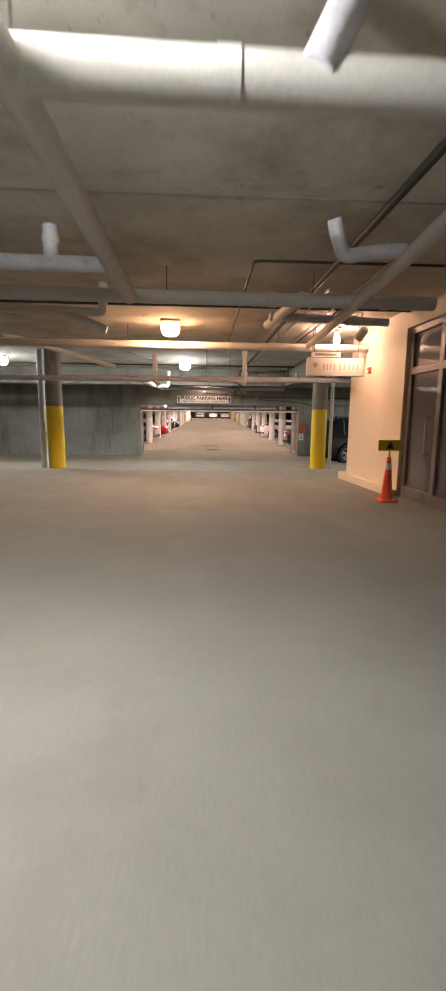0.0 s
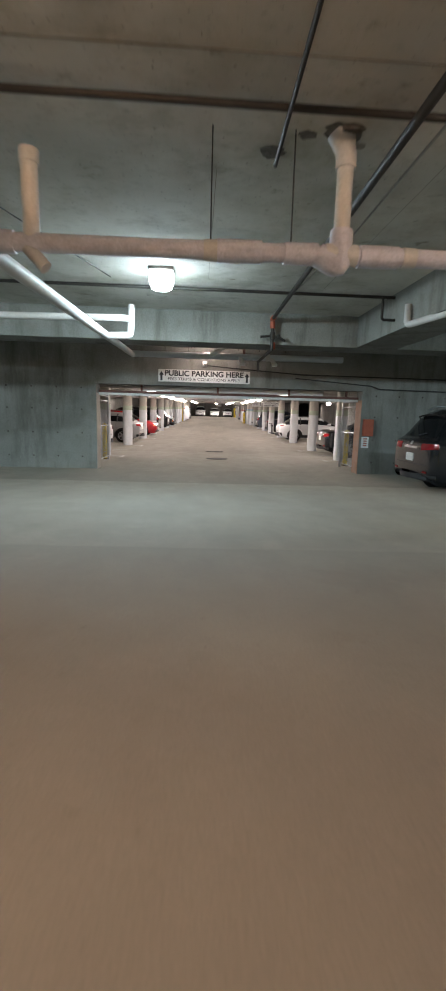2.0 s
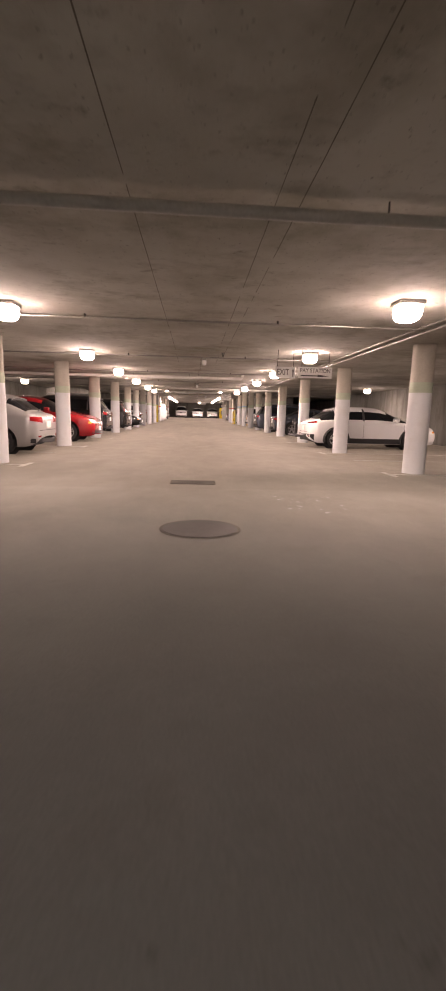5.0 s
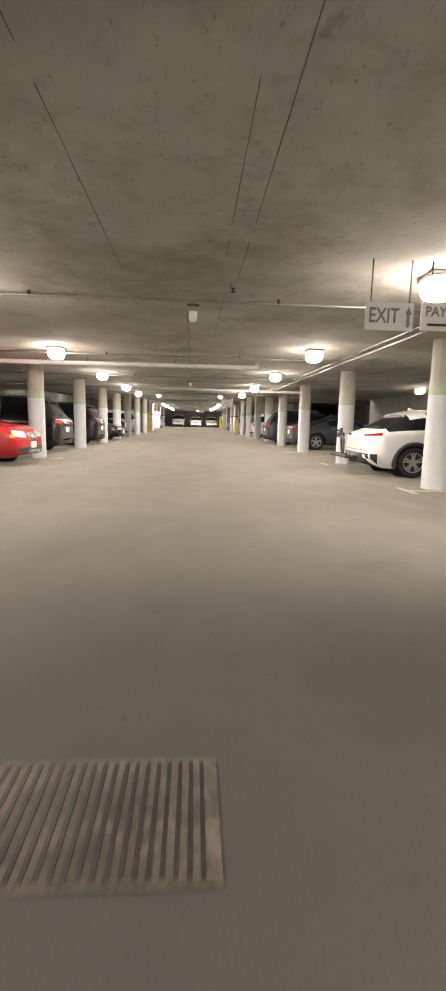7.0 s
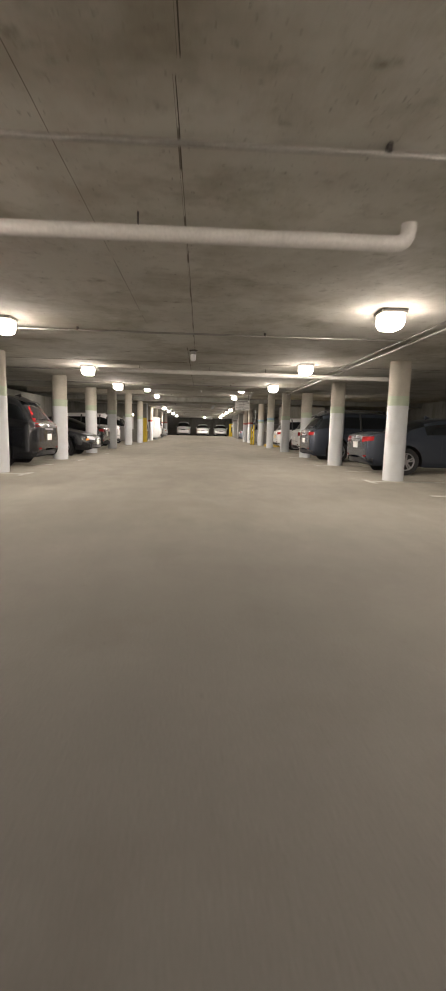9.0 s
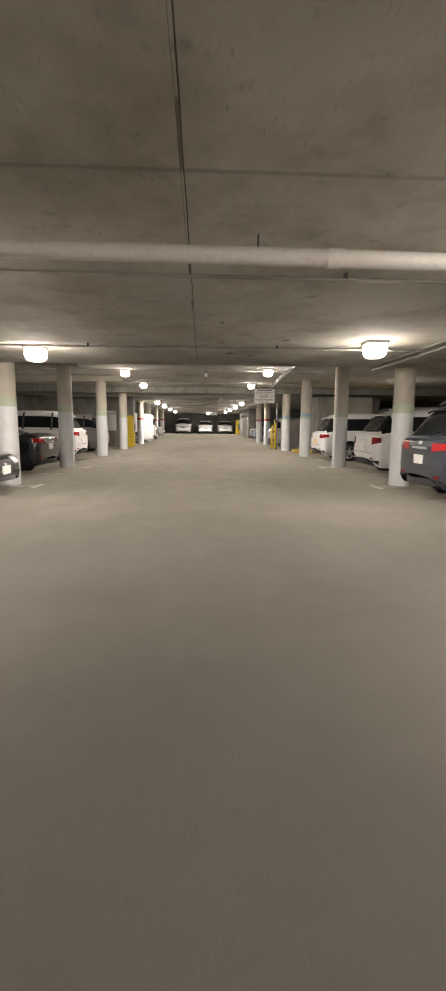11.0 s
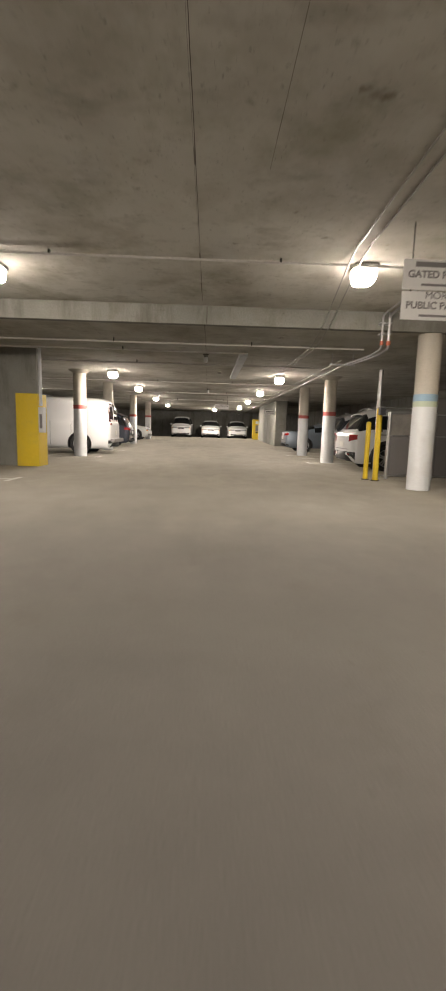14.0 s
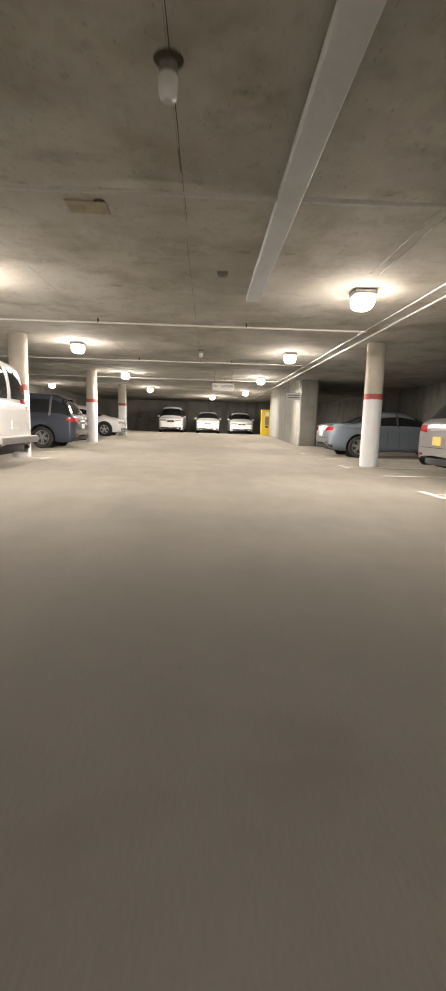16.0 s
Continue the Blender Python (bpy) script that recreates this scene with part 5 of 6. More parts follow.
# ---- the portal: gate track, side gates, floodlight, camera ----
g = base("gate_track", pose(0, 17.95, 2.03), "dark red-brown steel gate track across the opening", "gate track")
part("bar", box_bm(-3.735, 3.335, -0.05, 0.05, -0.005, 0.055, 0.004), M["brown"], g)
part("lower_rail", box_bm(-3.735, 3.335, -0.03, 0.06, -0.07, -0.007, 0.004), M["sign"], g, "pale lower rail")
for x in (-2.6, -0.55, 1.4, 3.0):
    part("bracket", box_bm(x - 0.025, x + 0.025, -0.03, 0.03, 0.05, 0.21), M["brown"], g)
g = base("rolled_grille", pose(0.0, 18.25, 2.24), "pale grey-blue rolled grille housing behind the track", "shutter")
part("housing", box_bm(-2.6, 2.4, -0.12, 0.12, -0.13, 0.1, 0.01), M["sign"], g)
for x in (-2.0, 0.0, 2.0):
    part("bracket", box_bm(x - 0.03, x + 0.03, -0.03, 0.03, 0.1, LOW - 2.3), M["iron"], g)


def mesh_gate(x, y0, y1, label):
    g = base("mesh_gate", pose(x, 0, 0), label, "gate", "side gates")
    for y in (y0, y1):
        part("post", tube_bm([(0, y, 0), (0, y, 2.05)], 0.035, 10), M["steel"], g)
    for z in (0.12, 1.1, 1.85, 2.0):
        part("rail", tube_bm([(0, y0, z), (0, y1, z)], 0.018, 8), M["steel"], g)
    bm = bmesh.new()
    n = 16
    for i in range(n):
        t = i / n
        for sgn in (1, -1):
            a = y0 + (y1 - y0) * t
            za, zb_ = (0.12, 1.85)
            b = a + sgn * (y1 - y0) * 0.5
            if b > y1:
                zb_ = za + (zb_ - za) * (y1 - a) / (b - a)
                b = y1
            if b < y0:
                zb_ = za + (zb_ - za) * (a - y0) / (a - b)
                b = y0
            tube_bm([(0, a, za), (0, b, zb_)], 0.003, 4, bm)
    part("wire_mesh", bm, M["steel"], g, "galvanised wire mesh")


mesh_gate(-3.95, 18.3, 20.3, "open galvanised mesh gate beside the opening")
mesh_gate(3.45, 18.3, 19.6, "open galvanised mesh gate beside the opening")
mesh_gate(4.5, 18.4, 19.9, "galvanised mesh gate leaf folded by the wall")


def bollard(x, y, h, label, r=0.075):
    b = base("bollard", pose(x, y, floor_z(y)), label, "bollard", "yellow bollards")
    part("post", lathe_bm([(r, 0), (r, h - 0.05), (r * 0.85, h - 0.015), (r * 0.4, h)], 20), M["yellow"], b, "", 40)
    part("collar", lathe_bm([(r + 0.03, 0.0), (r + 0.03, 0.02)], 20), M["joint"], b, "", 40)


bollard(-4.1, 20.5, 1.15, "yellow steel bollard beside the open gate")
bollard(3.75, 20.0, 1.15, "yellow steel bollard beside the open gate")
bollard(3.66, 66.25, 1.32, "yellow bollard guarding the fenced gate", 0.055)
bollard(3.80, 66.0, 1.62, "taller yellow bollard guarding the fenced gate", 0.062)
b = base("leaning_panel", pose(-4.75, 20.6, 0.0, 0, 0, 4), "pale blue-grey sheet panel propped behind the gate", "panel")
part("sheet", box_bm(-0.5, 0.5, -0.02, 0.02, 0.55, 1.55, 0.006), M["sign"], b)
for x in (-0.42, 0.42):
    part("leg", box_bm(x - 0.03, x + 0.03, -0.03, 0.03, 0, 1.55, 0.004), M["steel"], b)
part("base_rail", box_bm(-0.45, 0.45, -0.03, 0.03, 0.02, 0.08), M["steel"], b)
b = base("notice_board", pose(3.36, 17.62, 1.15), "red box with a white paper tag on the portal wall", "box")
part("red_case", box_bm(0.05, 0.32, -0.1, 0.03, -0.1, 0.35, 0.01), M["rust"], b)
part("paper_tag", box_bm(0.0, 0.2, -0.12, -0.105, -0.42, -0.12, 0.003), M["sign"], b)
for i in range(4):
    part("text_bar", box_bm(0.05, 0.15, -0.1245, -0.1205, -0.37 + i * 0.06, -0.34 + i * 0.06), M["rust"], b, "red bar")

M["flood_glow"] = glow("flood_lens", (1.0, 0.80, 0.66), 620)
f = base("floodlight", pose(-0.92, 16.95, 3.52), "twin floodlight fixed above the parking sign", "lamp")
part("plate", box_bm(-0.07, 0.07, -0.07, 0.07, -0.03, 0, 0.005), M["iron"], f)
part("arm", tube_bm([(0, 0, 0), (0, 0, -0.2)], 0.02, 8), M["iron"], f)
part("yoke", tube_bm([(-0.09, 0, -0.19), (0.09, 0, -0.19)], 0.016, 8), M["iron"], f)
for x in (-0.09, 0.09):
    head = base("lamp_head", pose(x, 0, -0.26, 14, -x * 260, 0) @ Matrix.Scale(0.78, 4), "", "")
    head.parent = f
    part("can", lathe_bm([(0.025, 0.08), (0.042, 0.06), (0.046, -0.05), (0.043, -0.05), (0.0405, -0.04), (0.0405, -0.018)], 18), M["white_plastic"], head, "", 40)
    part("lens", lathe_bm([(0.006, -0.078), (0.024, -0.073), (0.036, -0.058), (0.0385, -0.04), (0.0385, -0.016)], 18), M["flood_glow"], head, "glowing lens", 40)
c = base("security_camera", pose(-0.92, 17.62, 2.80), "small white dome security camera on the wall", "camera")
part("mount", box_bm(-0.06, 0.06, -0.02, 0.04, -0.05, 0.08, 0.01), M["white_plastic"], c)
part("dome", lathe_bm([(0.03, -0.06), (0.055, -0.03), (0.062, 0.0), (0.05, 0.03)], 18), M["white_plastic"], c, "", 40, pose(0, -0.07, 0, 60, 0, 0))
part("lens", lathe_bm([(0.02, 0), (0.02, 0.02)], 14), M["ink"], c, "dark lens", None, pose(0, -0.135, -0.02, 80, 0, 0))
M["spot_glow"] = glow("spot_lens", (1.0, 0.74, 0.54), 240)
sp = base("spot_lamp", pose(1.55, 6.0, 3.52), "bare ceiling bulb lamp glowing warm beside the lodge sign", "lamp")
part("canopy", lathe_bm([(0.09, -0.04), (0.09, 0.0)], 18), M["white_plastic"], sp, "", 40)
part("bulb", lathe_bm([(0.02, -0.34), (0.05, -0.32), (0.065, -0.26), (0.045, -0.17), (0.03, -0.1)], 18), M["spot_glow"], sp, "glowing bulb", 40)
part("socket", lathe_bm([(0.035, -0.12), (0.04, -0.04)], 18), M["white_plastic"], sp, "", 40)
sp = base("spot_lamp", pose(1.62, 4.75, 3.52), "white can spotlight aimed at the lodge sign", "lamp")
part("stem", tube_bm([(0, 0, 0), (0, 0, -0.26)], 0.015, 8), M["white_plastic"], sp)
part("can", lathe_bm([(0.05, 0.12), (0.075, 0.09), (0.08, -0.1), (0.072, -0.1), (0.066, -0.07)], 20), M["white_plastic"], sp, "", 40, pose(0, 0, -0.34, 50, 0, 20))
part("lens", lathe_bm([(0.064, -0.075), (0.064, -0.068)], 18), M["spot_glow"], sp, "glowing lens", None, pose(0, 0, -0.34, 50, 0, 20))
r_ = base("fire_alarm", pose(2.235, 5.9, 2.68), "small red fire alarm on the beige wall", "alarm")
part("case", box_bm(-0.05, 0.0, -0.06, 0.06, -0.06, 0.06, 0.008), M["rust"], r_)
part("strobe", box_bm(-0.065, -0.05, -0.02, 0.02, -0.04, 0.0, 0.003), M["white_plastic"], r_)


def traffic_cone():
    c = base("traffic_cone", pose(1.84, 3.75, floor_z(3.75)), "orange traffic cone with a yellow caution sign on top", "cone")
    part("foot", box_bm(-0.14, 0.14, -0.14, 0.14, 0, 0.035, 0.01), M["orange"], c)
    part("body", lathe_bm([(0.095, 0.03), (0.042, 0.60), (0.03, 0.72)], 24), M["orange"], c, "", 40)
    part("collar", lathe_bm([(0.055, 0.52), (0.047, 0.62)], 24), M["white_plastic"], c, "white reflective collar", 40)
    part("stem", tube_bm([(0, 0, 0.7), (0, 0, 0.86)], 0.016, 8), M["yellow"], c)
    part("caution_plate", box_bm(-0.19, 0.19, -0.012, 0.012, 0.82, 0.99, 0.006), M["yellow"], c, "yellow caution plate")
    part("warning_triangle", quad_prism([(-0.07, -0.0165, 0.85), (0.07, -0.0165, 0.85), (0, -0.0165, 0.97)], 0.004), M["ink"], c, "black triangle outline")


traffic_cone()


# ---- services along the aisle ----
def cross_conduit(y, z, x0, x1, top, label, rad=0.016, mat="conduit", clips=(-2.0, 0.9)):
    p = base("conduit", pose(0, y, z), label, "conduit", "conduits across the ceiling")
    part("run", tube_bm([(x0, 0, 0), (x1, 0, 0)], rad, 10), M[mat], p, "", 40)
    for x in clips:
        if x0 < x < x1:
            part("clip", box_bm(x - 0.012, x + 0.012, -0.02, 0.02, 0, top - z), M["iron"], p)


for y in (24.3, 28.98, 33.8, 38.7, 43.7, 47.2):
    cross_conduit(y + 0.28, LOW - 0.05, -9.0, 3.2, LOW, "thin steel conduit across the aisle between lamps")
for y in (56.6, 61.6):
    cross_conduit(y + 0.28, HIGH - 0.05, -9.0, 4.0, HIGH, "thin steel conduit across the aisle between lamps", mat="pipe")
for y in (65.85, 66.9, 69.05, 74.4, 80.0, 86.0):
    cross_conduit(y, MID - 0.08, -9.0, 0.88 if y == 66.9 else 3.3, MID, "thin steel conduit across the aisle between lamps", 0.02, "pipe")
run_pipe([(-9.9, 35.0, 2.36), (1.42, 35.0, 2.38), (1.42, 35.0, LOW)], 0.055, "white drain pipe across the aisle with an elbow", (-2.0,), (-0.55, -2.6), LOW)
run_pipe([(-2.6, 43.25, 2.4), (4.6, 43.25, 2.36)], 0.055, "white drain pipe across the aisle", (0.6, 2.0), (-1.6, 0.1, 1.5), LOW)
run_pipe([(-9.9, 20.4, 2.3), (3.0, 20.4, 2.36)], 0.04, "white pipe across the aisle near the opening", (), (-1.9, 0.8), LOW)
for x, z, y0, y1, rad in ((3.2, 2.42, 18.4, STEP - 0.4, 0.02), (3.1, 2.47, 18.4, STEP - 0.4, 0.014)):
    pipe("conduit", [(x, y0, z), (x, y1, z)], rad, "conduit", "steel conduit running along the bays", group="conduits along the aisle")
for x, z, rad in ((3.25, 2.66, 0.022), (3.12, 2.74, 0.014)):
    pipe("conduit", [(x, 66.9, z), (x, 108.0, z)], rad, "conduit", "steel conduit running along the bays", group="conduits along the aisle")
for x, lead, rad in ((3.15, 0.0, 0.026), (3.03, -0.08, 0.018)):
    c = base("conduit", pose(0, 0, 0), "steel conduit dropping beside the beam with an orange coupling", "conduit", "conduits along the aisle")
    part("run", tube_bm(bend([(2.35 + lead, STEP + 0.1, 3.14), (x + 0.05, 64.18, 3.14), (x + 0.05, 64.18, 2.56), (x + 0.08, 64.8, 2.54), (x + 0.16, 66.9, 2.64)], 0.08), rad, 10), M["steel"], c, "", 40)
    part("coupling", tube_bm([(x + 0.05, 64.18, 2.62), (x + 0.05, 64.18, 2.69)], rad + 0.014, 12), M["rust"], c, "orange-red coupling", 40)
    for z in (2.82, 3.0):
        part("strap", box_bm(x + 0.01, x + 0.09, 64.15, 64.3, z - 0.015, z + 0.015, 0.002), M["steel"], c)
b = base("pipe_bracket", pose(3.1, 66.9, 2.7), "bright clamp and drop rods of the conduits", "bracket")
part("channel", box_bm(-0.25, 0.35, -0.02, 0.02, -0.08, -0.04, 0.003), M["steel"], b)
for x in (-0.2, 0.3):
    part("rod", tube_bm([(x, 0, -0.06), (x, 0, MID - 2.7)], 0.008, 6), M["steel"], b)
pipe("cable", [(1.5, 54.0, HIGH - 0.015), (1.72, 61.5, HIGH - 0.02), (1.98, 64.15, 2.86), (2.1, 65.6, 2.77), (2.2, 71.0, MID - 0.04)], 0.009, "conduit", "bowed cable under the beam", 0.3, group="cables", category="cable")
pipe("cable", [(1.66, 54.0, HIGH - 0.015), (1.86, 61.5, HIGH - 0.02), (2.1, 64.15, 2.86), (2.2, 65.6, 2.77), (2.32, 71.0, MID - 0.04)], 0.009, "conduit", "bowed cable under the beam", 0.3, group="cables", category="cable")

d = base("strip_light", pose(0.8, 69.7, MID), "long unlit pale strip light fixed under the ceiling", "lamp")
part("housing", box_bm(-0.075, 0.125, -2.6, 2.6, -0.11, -0.03, 0.008), M["white_paint"], d)
for y in (-2.0, 0.0, 2.0):
    part("bracket", box_bm(-0.02, 0.02, y - 0.02, y + 0.02, -0.04, 0), M["steel"], d)


s = base("ceiling_sprinkler", pose(0.31, 28.66, LOW), "small dark sprinkler fixed under the concrete ceiling", "sprinkler")
part("cup", lathe_bm([(0.03, -0.05), (0.045, 0.0)], 14), M["wall"], s, "grey metal cup", 40)
part("stem", lathe_bm([(0.012, -0.085), (0.018, -0.05)], 10), M["iron"], s)
part("deflector", lathe_bm([(0.03, -0.092), (0.03, -0.086), (0.01, -0.08)], 14), M["iron"], s, "", 40)


def detector(y, top, x=-0.1):
    d = base("detector", pose(x, y, top), "small white pendant detector under the ceiling", "detector", "detectors")
    part("plate", lathe_bm([(0.06, -0.02), (0.085, 0.0)], 18), M["joint"], d, "dark stained mounting plate", 40)
    part("body", lathe_bm([(0.028, -0.205), (0.046, -0.19), (0.054, -0.155), (0.054, -0.08)], 18), M["white_plastic"], d, "", 40)
    part("socket", lathe_bm([(0.054, -0.08), (0.05, -0.02)], 18), M["wall"], d, "grey socket", 40)


for y, top, x in ((29.66, LOW, -0.115), (40.8, LOW, -0.25), (51.2, HIGH, -0.25), (57.4, HIGH, -0.12), (67.7, MID, -0.08), (78.0, MID, -0.05)):
    detector(y, top, x)
b = base("junction_box", pose(0.33, 71.3, MID), "small stained junction box under the ceiling", "box")
part("case", box_bm(-0.07, 0.07, -0.05, 0.05, -0.05, 0, 0.005), M["column_top"], b)
part("cover", box_bm(-0.055, 0.055, -0.035, 0.035, -0.056, -0.05, 0.001), M["wall"], b)
b = base("access_panel", pose(-0.98, 69.55, MID, 0, 0, 2), "rust-stained ochre access panel set in the ceiling", "panel")
part("cover", box_bm(-0.19, 0.19, -0.13, 0.13, -0.009, 0, 0.003), M["ochre"], b)
part("stain", lathe_bm([(0.05, -0.0105), (0.055, -0.0092)], 11), M["joint"], b, "dark rust stain", None, pose(0.13, -0.14, 0.004))


# ---- the fenced gate and piers ----
def pier(name, x0, x1, y0, y1, top, label, chamfer=0.12):
    bm = box_bm(x0, x1, y0, y1, floor_z(y0) - 0.05, top)
    bmesh.ops.bevel(bm, geom=[e for e in bm.edges if abs(e.verts[0].co.z - e.verts[1].co.z) > 0.5], offset=chamfer, segments=1, affect="EDGES")
    return tagged(part(name, bm, M["wall"]), label, "pier", kind="structure")


pier("pier_gate", 5.5, 8.5, 63.9, 65.4, 2.74, "broad concrete pier with chamfered edges behind the island")
pier("pier_end", 4.15, 4.95, 85.3, 95.0, MID, "broad concrete pier beside the aisle", 0.06)


def opened_wall(name, xs, zs, y0, y1, label):
    """A wall cut through by one rectangular opening: xs and zs are the ends and the opening's edges between them."""
    bm = bmesh.new()
    v = {(i, j, k): bm.verts.new((xs[i], y, zs[j])) for i in range(4) for j in range(4) for k, y in enumerate((y0, y1))}
    for i in range(3):
        for j in range(3):
            if (i, j) != (1, 1):
                bm.faces.new((v[i, j, 0], v[i + 1, j, 0], v[i + 1, j + 1, 0], v[i, j + 1, 0]))
                bm.faces.new((v[i, j, 1], v[i, j + 1, 1], v[i + 1, j + 1, 1], v[i + 1, j, 1]))
    for n in range(3):
        for p, q in (((0, n), (0, n + 1)), ((3, n), (3, n + 1)), ((n, 0), (n + 1, 0)), ((n, 3), (n + 1, 3))):
            bm.faces.new((v[*p, 0], v[*q, 0], v[*q, 1], v[*p, 1]))
    for p, q in (((1, 1), (1, 2)), ((1, 2), (2, 2)), ((2, 2), (2, 1)), ((2, 1), (1, 1))):
        bm.faces.new((v[*p, 0], v[*q, 0], v[*q, 1], v[*p, 1]))
    bmesh.ops.recalc_face_normals(bm, faces=bm.faces)
    return tagged(part(name, bm, M["wall"]), label, "wall", kind="structure")


opened_wall("pier_west", (-10.14, -6.02, -5.2, -4.24), (-0.05, 0.93, 2.08, MID), 67.6, 67.95, "concrete cross wall with a small square opening beside the aisle")
b = base("pier_guard", pose(-4.48, 67.55, 0), "bright yellow steel corner guard on the pier", "guard")
part("plate", box_bm(-0.27, 0.27, -0.03, 0.04, 0.0, 1.8, 0.008), M["yellow"], b)
part("side_plate", box_bm(0.245, 0.275, 0.04, 0.6, 0.0, 1.8, 0.006), M["yellow"], b)
b = base("call_box", pose(-4.16, 67.65, 1.15), "small white call box on the yellow guard", "box")
part("case", box_bm(-0.03, 0.1, -0.16, 0.02, -0.3, 0.32, 0.012), M["white_plastic"], b)
part("label_bar", box_bm(0.0, 0.06, -0.1645, -0.1605, -0.2, 0.15), M["grey_ink"], b, "grey bar")
pipe("conduit", [(-4.16, 67.6, 1.5), (-4.16, 67.6, MID)], 0.04, "white_paint", "pale riser on the pier", group="conduits")

bm = bmesh.new()
pts = [(4.25, 63.35), (4.25, 62.9), (4.9, 62.1), (9.5, 61.6), (9.5, 63.35)]
quad_prism([(x, y, 0.0) for x, y in pts], 0.15, bm)
bmesh.ops.bevel(bm, geom=[e for e in bm.edges if all(v.co.z > 0.1 for v in e.verts)], offset=0.02, segments=2, affect="EDGES")
tagged(part("curb_island", bm, M["curb_yellow"]), "worn yellow painted curb island", "curb", kind="structure")

g = base("fence_gate", pose(3.95, 66.5, 0), "dark mesh fence gate with steel posts beside the bollards", "gate")
for x, h in ((0.0, 2.5), (0.28, 1.56), (1.35, 1.56), (2.4, 1.95)):
    part("post", tube_bm([(x, 0, 0), (x, 0, h)], 0.045, 10), M["steel"], g, "galvanised post")
part("lower_panel", box_bm(0.3, 1.32, -0.01, 0.01, 0.1, 1.0, 0.003), M["grey_ink"], g, "dark slatted infill")
part("upper_panel", box_bm(0.3, 1.32, -0.012, 0.012, 1.04, 1.5, 0.003), M["conduit"], g, "grey sheet infill")
part("lower_panel", box_bm(1.38, 2.36, -0.01, 0.01, 0.1, 1.9, 0.003), M["grey_ink"], g, "dark slatted infill")
for z in (0.08, 1.02, 1.52):
    part("rail", tube_bm([(0.0, 0, z), (2.4, 0, z)], 0.018, 8), M["steel"], g)
b = base("card_reader", pose(3.80, 65.95, 1.52), "small dark card reader on the tall bollard", "card reader")
part("case", box_bm(-0.06, 0.06, -0.16, -0.02, -0.06, 0.1, 0.01), M["black_plastic"], b)
part("visor", box_bm(-0.07, 0.07, -0.18, 0.0, 0.1, 0.115, 0.003), M["steel"], b)

b = base("pay_station", pose(4.15, 97.2, floor_z(97.2)), "tall yellow parking pay station", "pay station")
part("cabinet", box_bm(-0.3, 0.3, -0.25, 0.25, 0, 1.75, 0.02), M["yellow"], b)
part("screen", box_bm(-0.05, 0.2, -0.262, -0.25, 1.35, 1.6, 0.005), M["sign"], b, "white lit notice")
part("panel", box_bm(-0.05, 0.2, -0.262, -0.25, 0.7, 1.25, 0.005), M["grey_ink"], b)
part("coin_tray", box_bm(-0.03, 0.18, -0.3, -0.25, 0.55, 0.65, 0.006), M["black_plastic"], b)

# ---- markings and covers on the floor ----
def stall_line(side, y, x0, x1, tee):
    b = base("stall_line", pose(0, y, 0.0), "worn white painted stall line on the floor", "marking", "stall lines", "structure")
    part("stripe", box_bm(min(side * x0, side * x1), max(side * x0, side * x1), -0.05, 0.05, 0.0, 0.004), M["line"], b)
    if tee:
        part("tee_bar", box_bm(min(side * (x0 - 0.1), side * x0), max(side * (x0 - 0.1), side * x0), -0.35, 0.35, 0.0, 0.004), M["line"], b)


for cols, side, x0 in (((21.9, 26.4, 31.35, 36.4, 41.4, 45.9, 50.2, 54.85, 59.9), 1, 3.55), ((21.9, 27.0, 32.0, 36.7, 41.6, 46.1, 50.2, 54.55, 59.7, 65.0), -1, 3.75),
                       ((71.7, 76.1, 81.0), 1, 3.5), ((72.0, 76.5, 80.4, 84.3), -1, 3.75)):
    for y, y2 in zip(cols, cols[1:] + (None,)):
        stall_line(side, y - 0.32, x0, 8.6, True)
        if y2:
            stall_line(side, (y + y2) / 2, x0 + 0.2, 8.6, False)


def floor_joint(x0, x1, y0, y1, label):
    """A narrow dirty joint cut in the slab, broken into lengths that wander slightly."""
    rng = random.Random(int(y0 * 10 + x0))
    bm = bmesh.new()
    n = int((x1 - x0) / 0.6)
    for i in range(n):
        if rng.random() < 0.1:
            continue
        a, b, d, w = i / n, (i + 1) / n, rng.uniform(-0.004, 0.004), rng.uniform(0.004, 0.008)
        ym, p, q = (y0 + y1) / 2 + d, x0 + (x1 - x0) * a, x0 + (x1 - x0) * b
        pts = ((p, ym - w), (q, ym - w), (q, ym + w), (p, ym + w))
        bm.faces.new([bm.verts.new((x, y, floor_z(y) + 0.004)) for x, y in pts])
    tagged(part("floor_joint", bm, M["joint"]), label, "joint", kind="structure")


floor_joint(-3.7, 3.3, 17.6, 17.62, "dirty saw-cut joint across the floor at the opening")


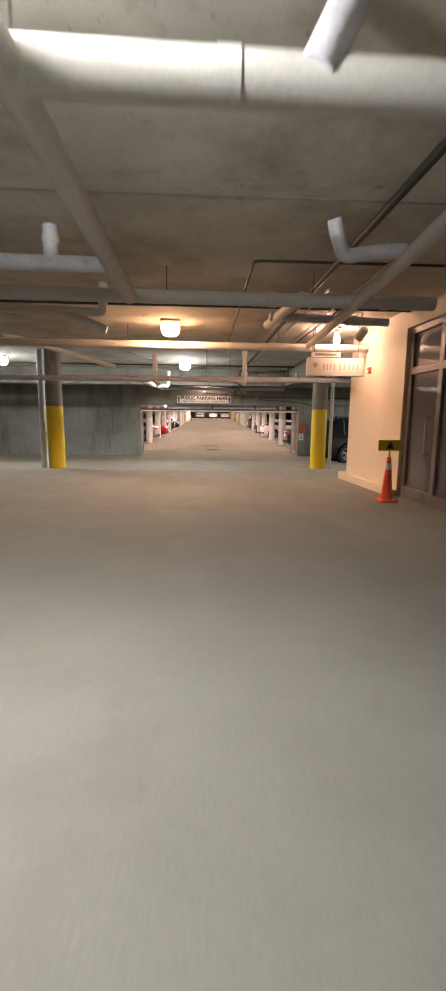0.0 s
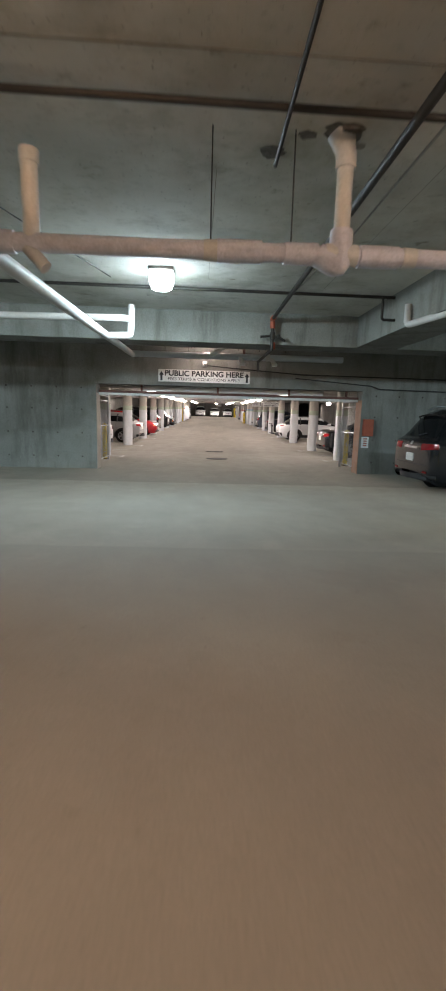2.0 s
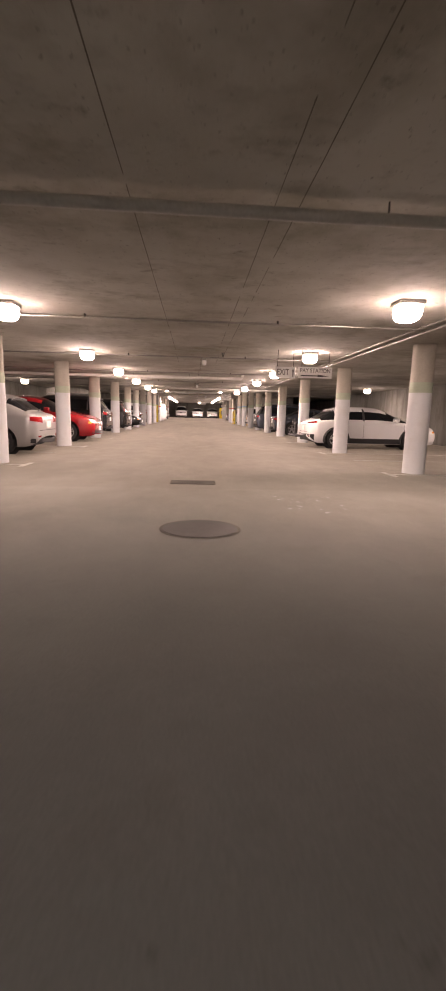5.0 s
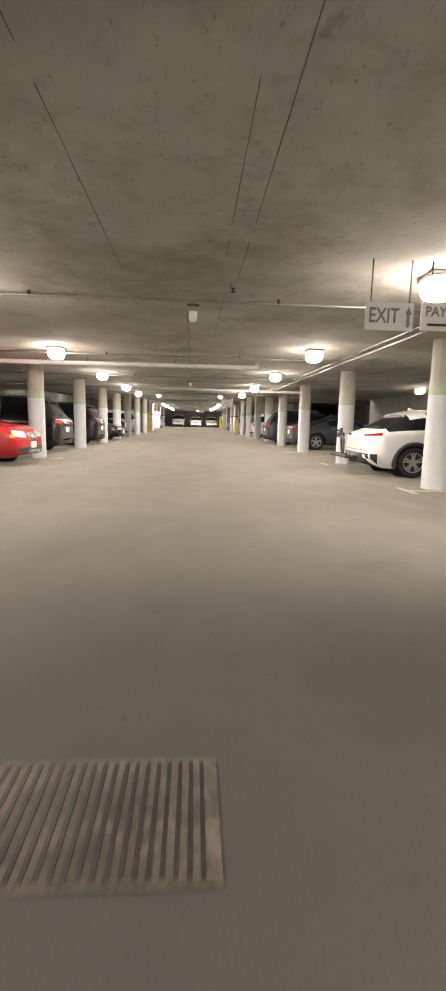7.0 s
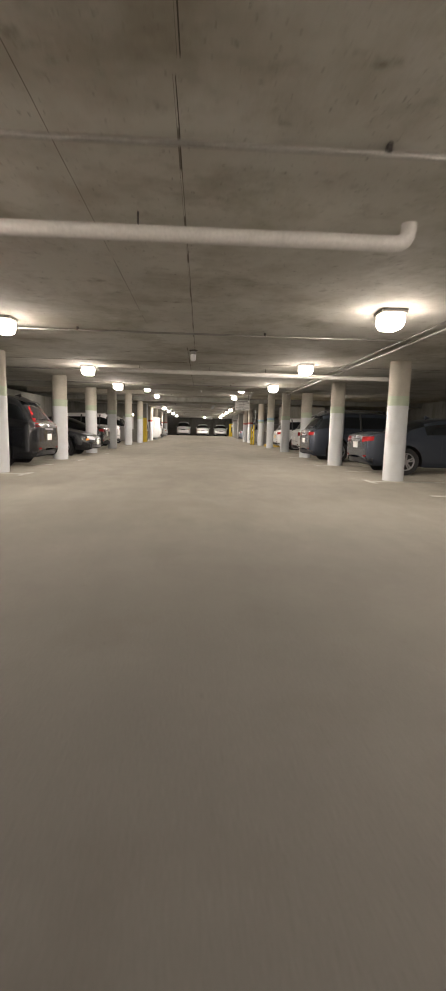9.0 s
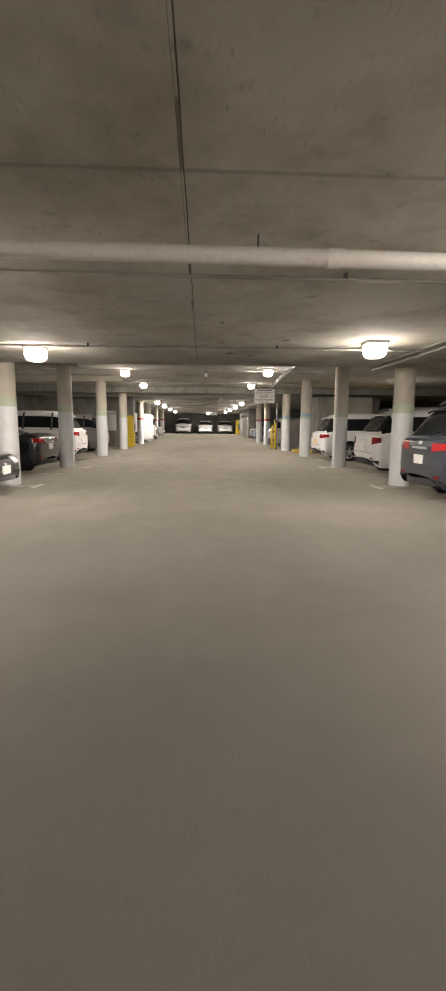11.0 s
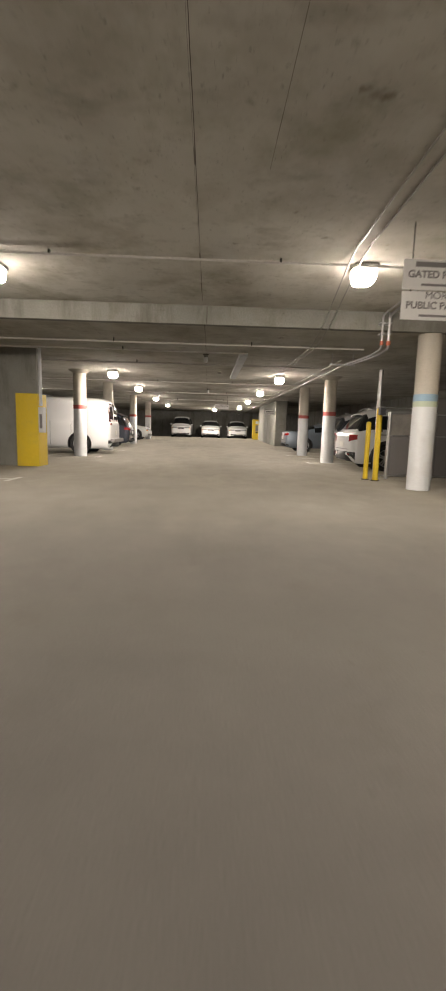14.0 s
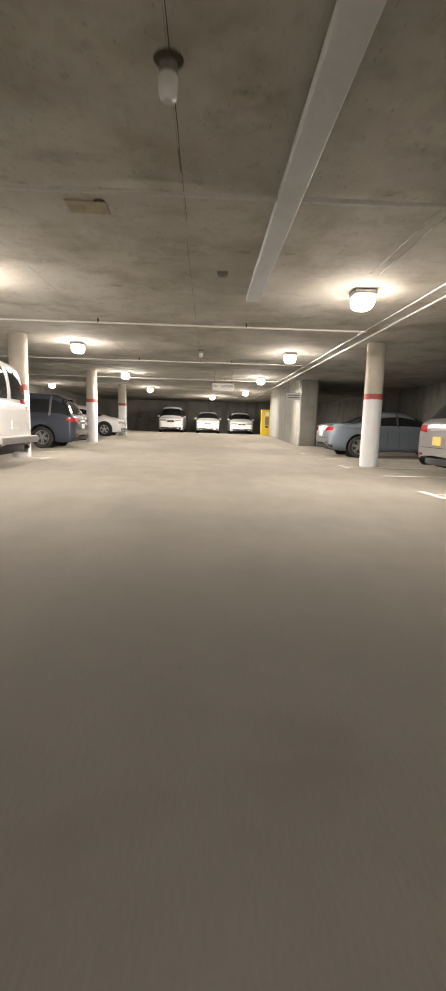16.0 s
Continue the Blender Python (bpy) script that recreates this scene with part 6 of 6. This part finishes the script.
def worn_marks(x0, x1, y0, y1, n, seed, label):
    """Flecks of white paint left of a worn marking."""
    rng = random.Random(seed)
    bm = bmesh.new()
    for _ in range(n):
        x, y, r = rng.uniform(x0, x1), rng.uniform(y0, y1), rng.uniform(0.008, 0.03)
        ring = [(x + r * rng.uniform(0.5, 1.3) * math.cos(q), y + 1.6 * r * rng.uniform(0.5, 1.3) * math.sin(q)) for q in [i * math.pi / 4 for i in range(8)]]
        bm.faces.new([bm.verts.new((a, b, floor_z(b) + ENTRY_SLOPE * max(0.0, 24.0 - b) + 0.005)) for a, b in ring])
    tagged(part("worn_marking", bm, M["faint_mark"]), label, "marking", kind="structure")


M["faint_mark"] = material("worn_floor_paint", (0.36, 0.35, 0.33), 0.9, spread=0.3, scale=8, bump=0.0)
worn_marks(0.68, 1.5, 22.2, 23.4, 26, 3, "flecks of a worn white marking on the aisle floor")


def drain_cover(x, y):
    b = base("drain_grate", pose(x, y, 0.002), "dark iron slotted drain grate in the floor", "drain")
    part("frame", box_bm(-0.36, 0.36, -0.21, 0.21, 0, 0.004), M["joint"], b)
    for i in range(20):
        part("bar", box_bm(-0.32 + i * 0.033, -0.307 + i * 0.033, -0.19, 0.19, 0.004, 0.007), M["iron"], b)


drain_cover(-0.36, 24.6)
b = base("manhole_cover", pose(-0.38, 21.4, 0.002), "round worn manhole cover in the floor", "manhole")
part("ring", lathe_bm([(0.38, 0), (0.38, 0.003)], 32), M["joint"], b)
part("lid", lathe_bm([(0.35, 0.003), (0.35, 0.006)], 32), M["iron"], b)


# ---- the entry hall's angle ----
def middle_y(thing):
    ys = [(o.matrix_world @ Vector(c)).y for o in (thing, *thing.children_recursive) if o.type == "MESH" for c in o.bound_box]
    return (min(ys) + max(ys)) / 2


bpy.context.view_layer.update()
for thing in [o for o in scene.objects if o.parent is None and o.type in ("MESH", "EMPTY") and o.name != "floor"]:
    if middle_y(thing) < 22.5:
        thing.matrix_basis = ENTRY_TURN @ thing.matrix_basis
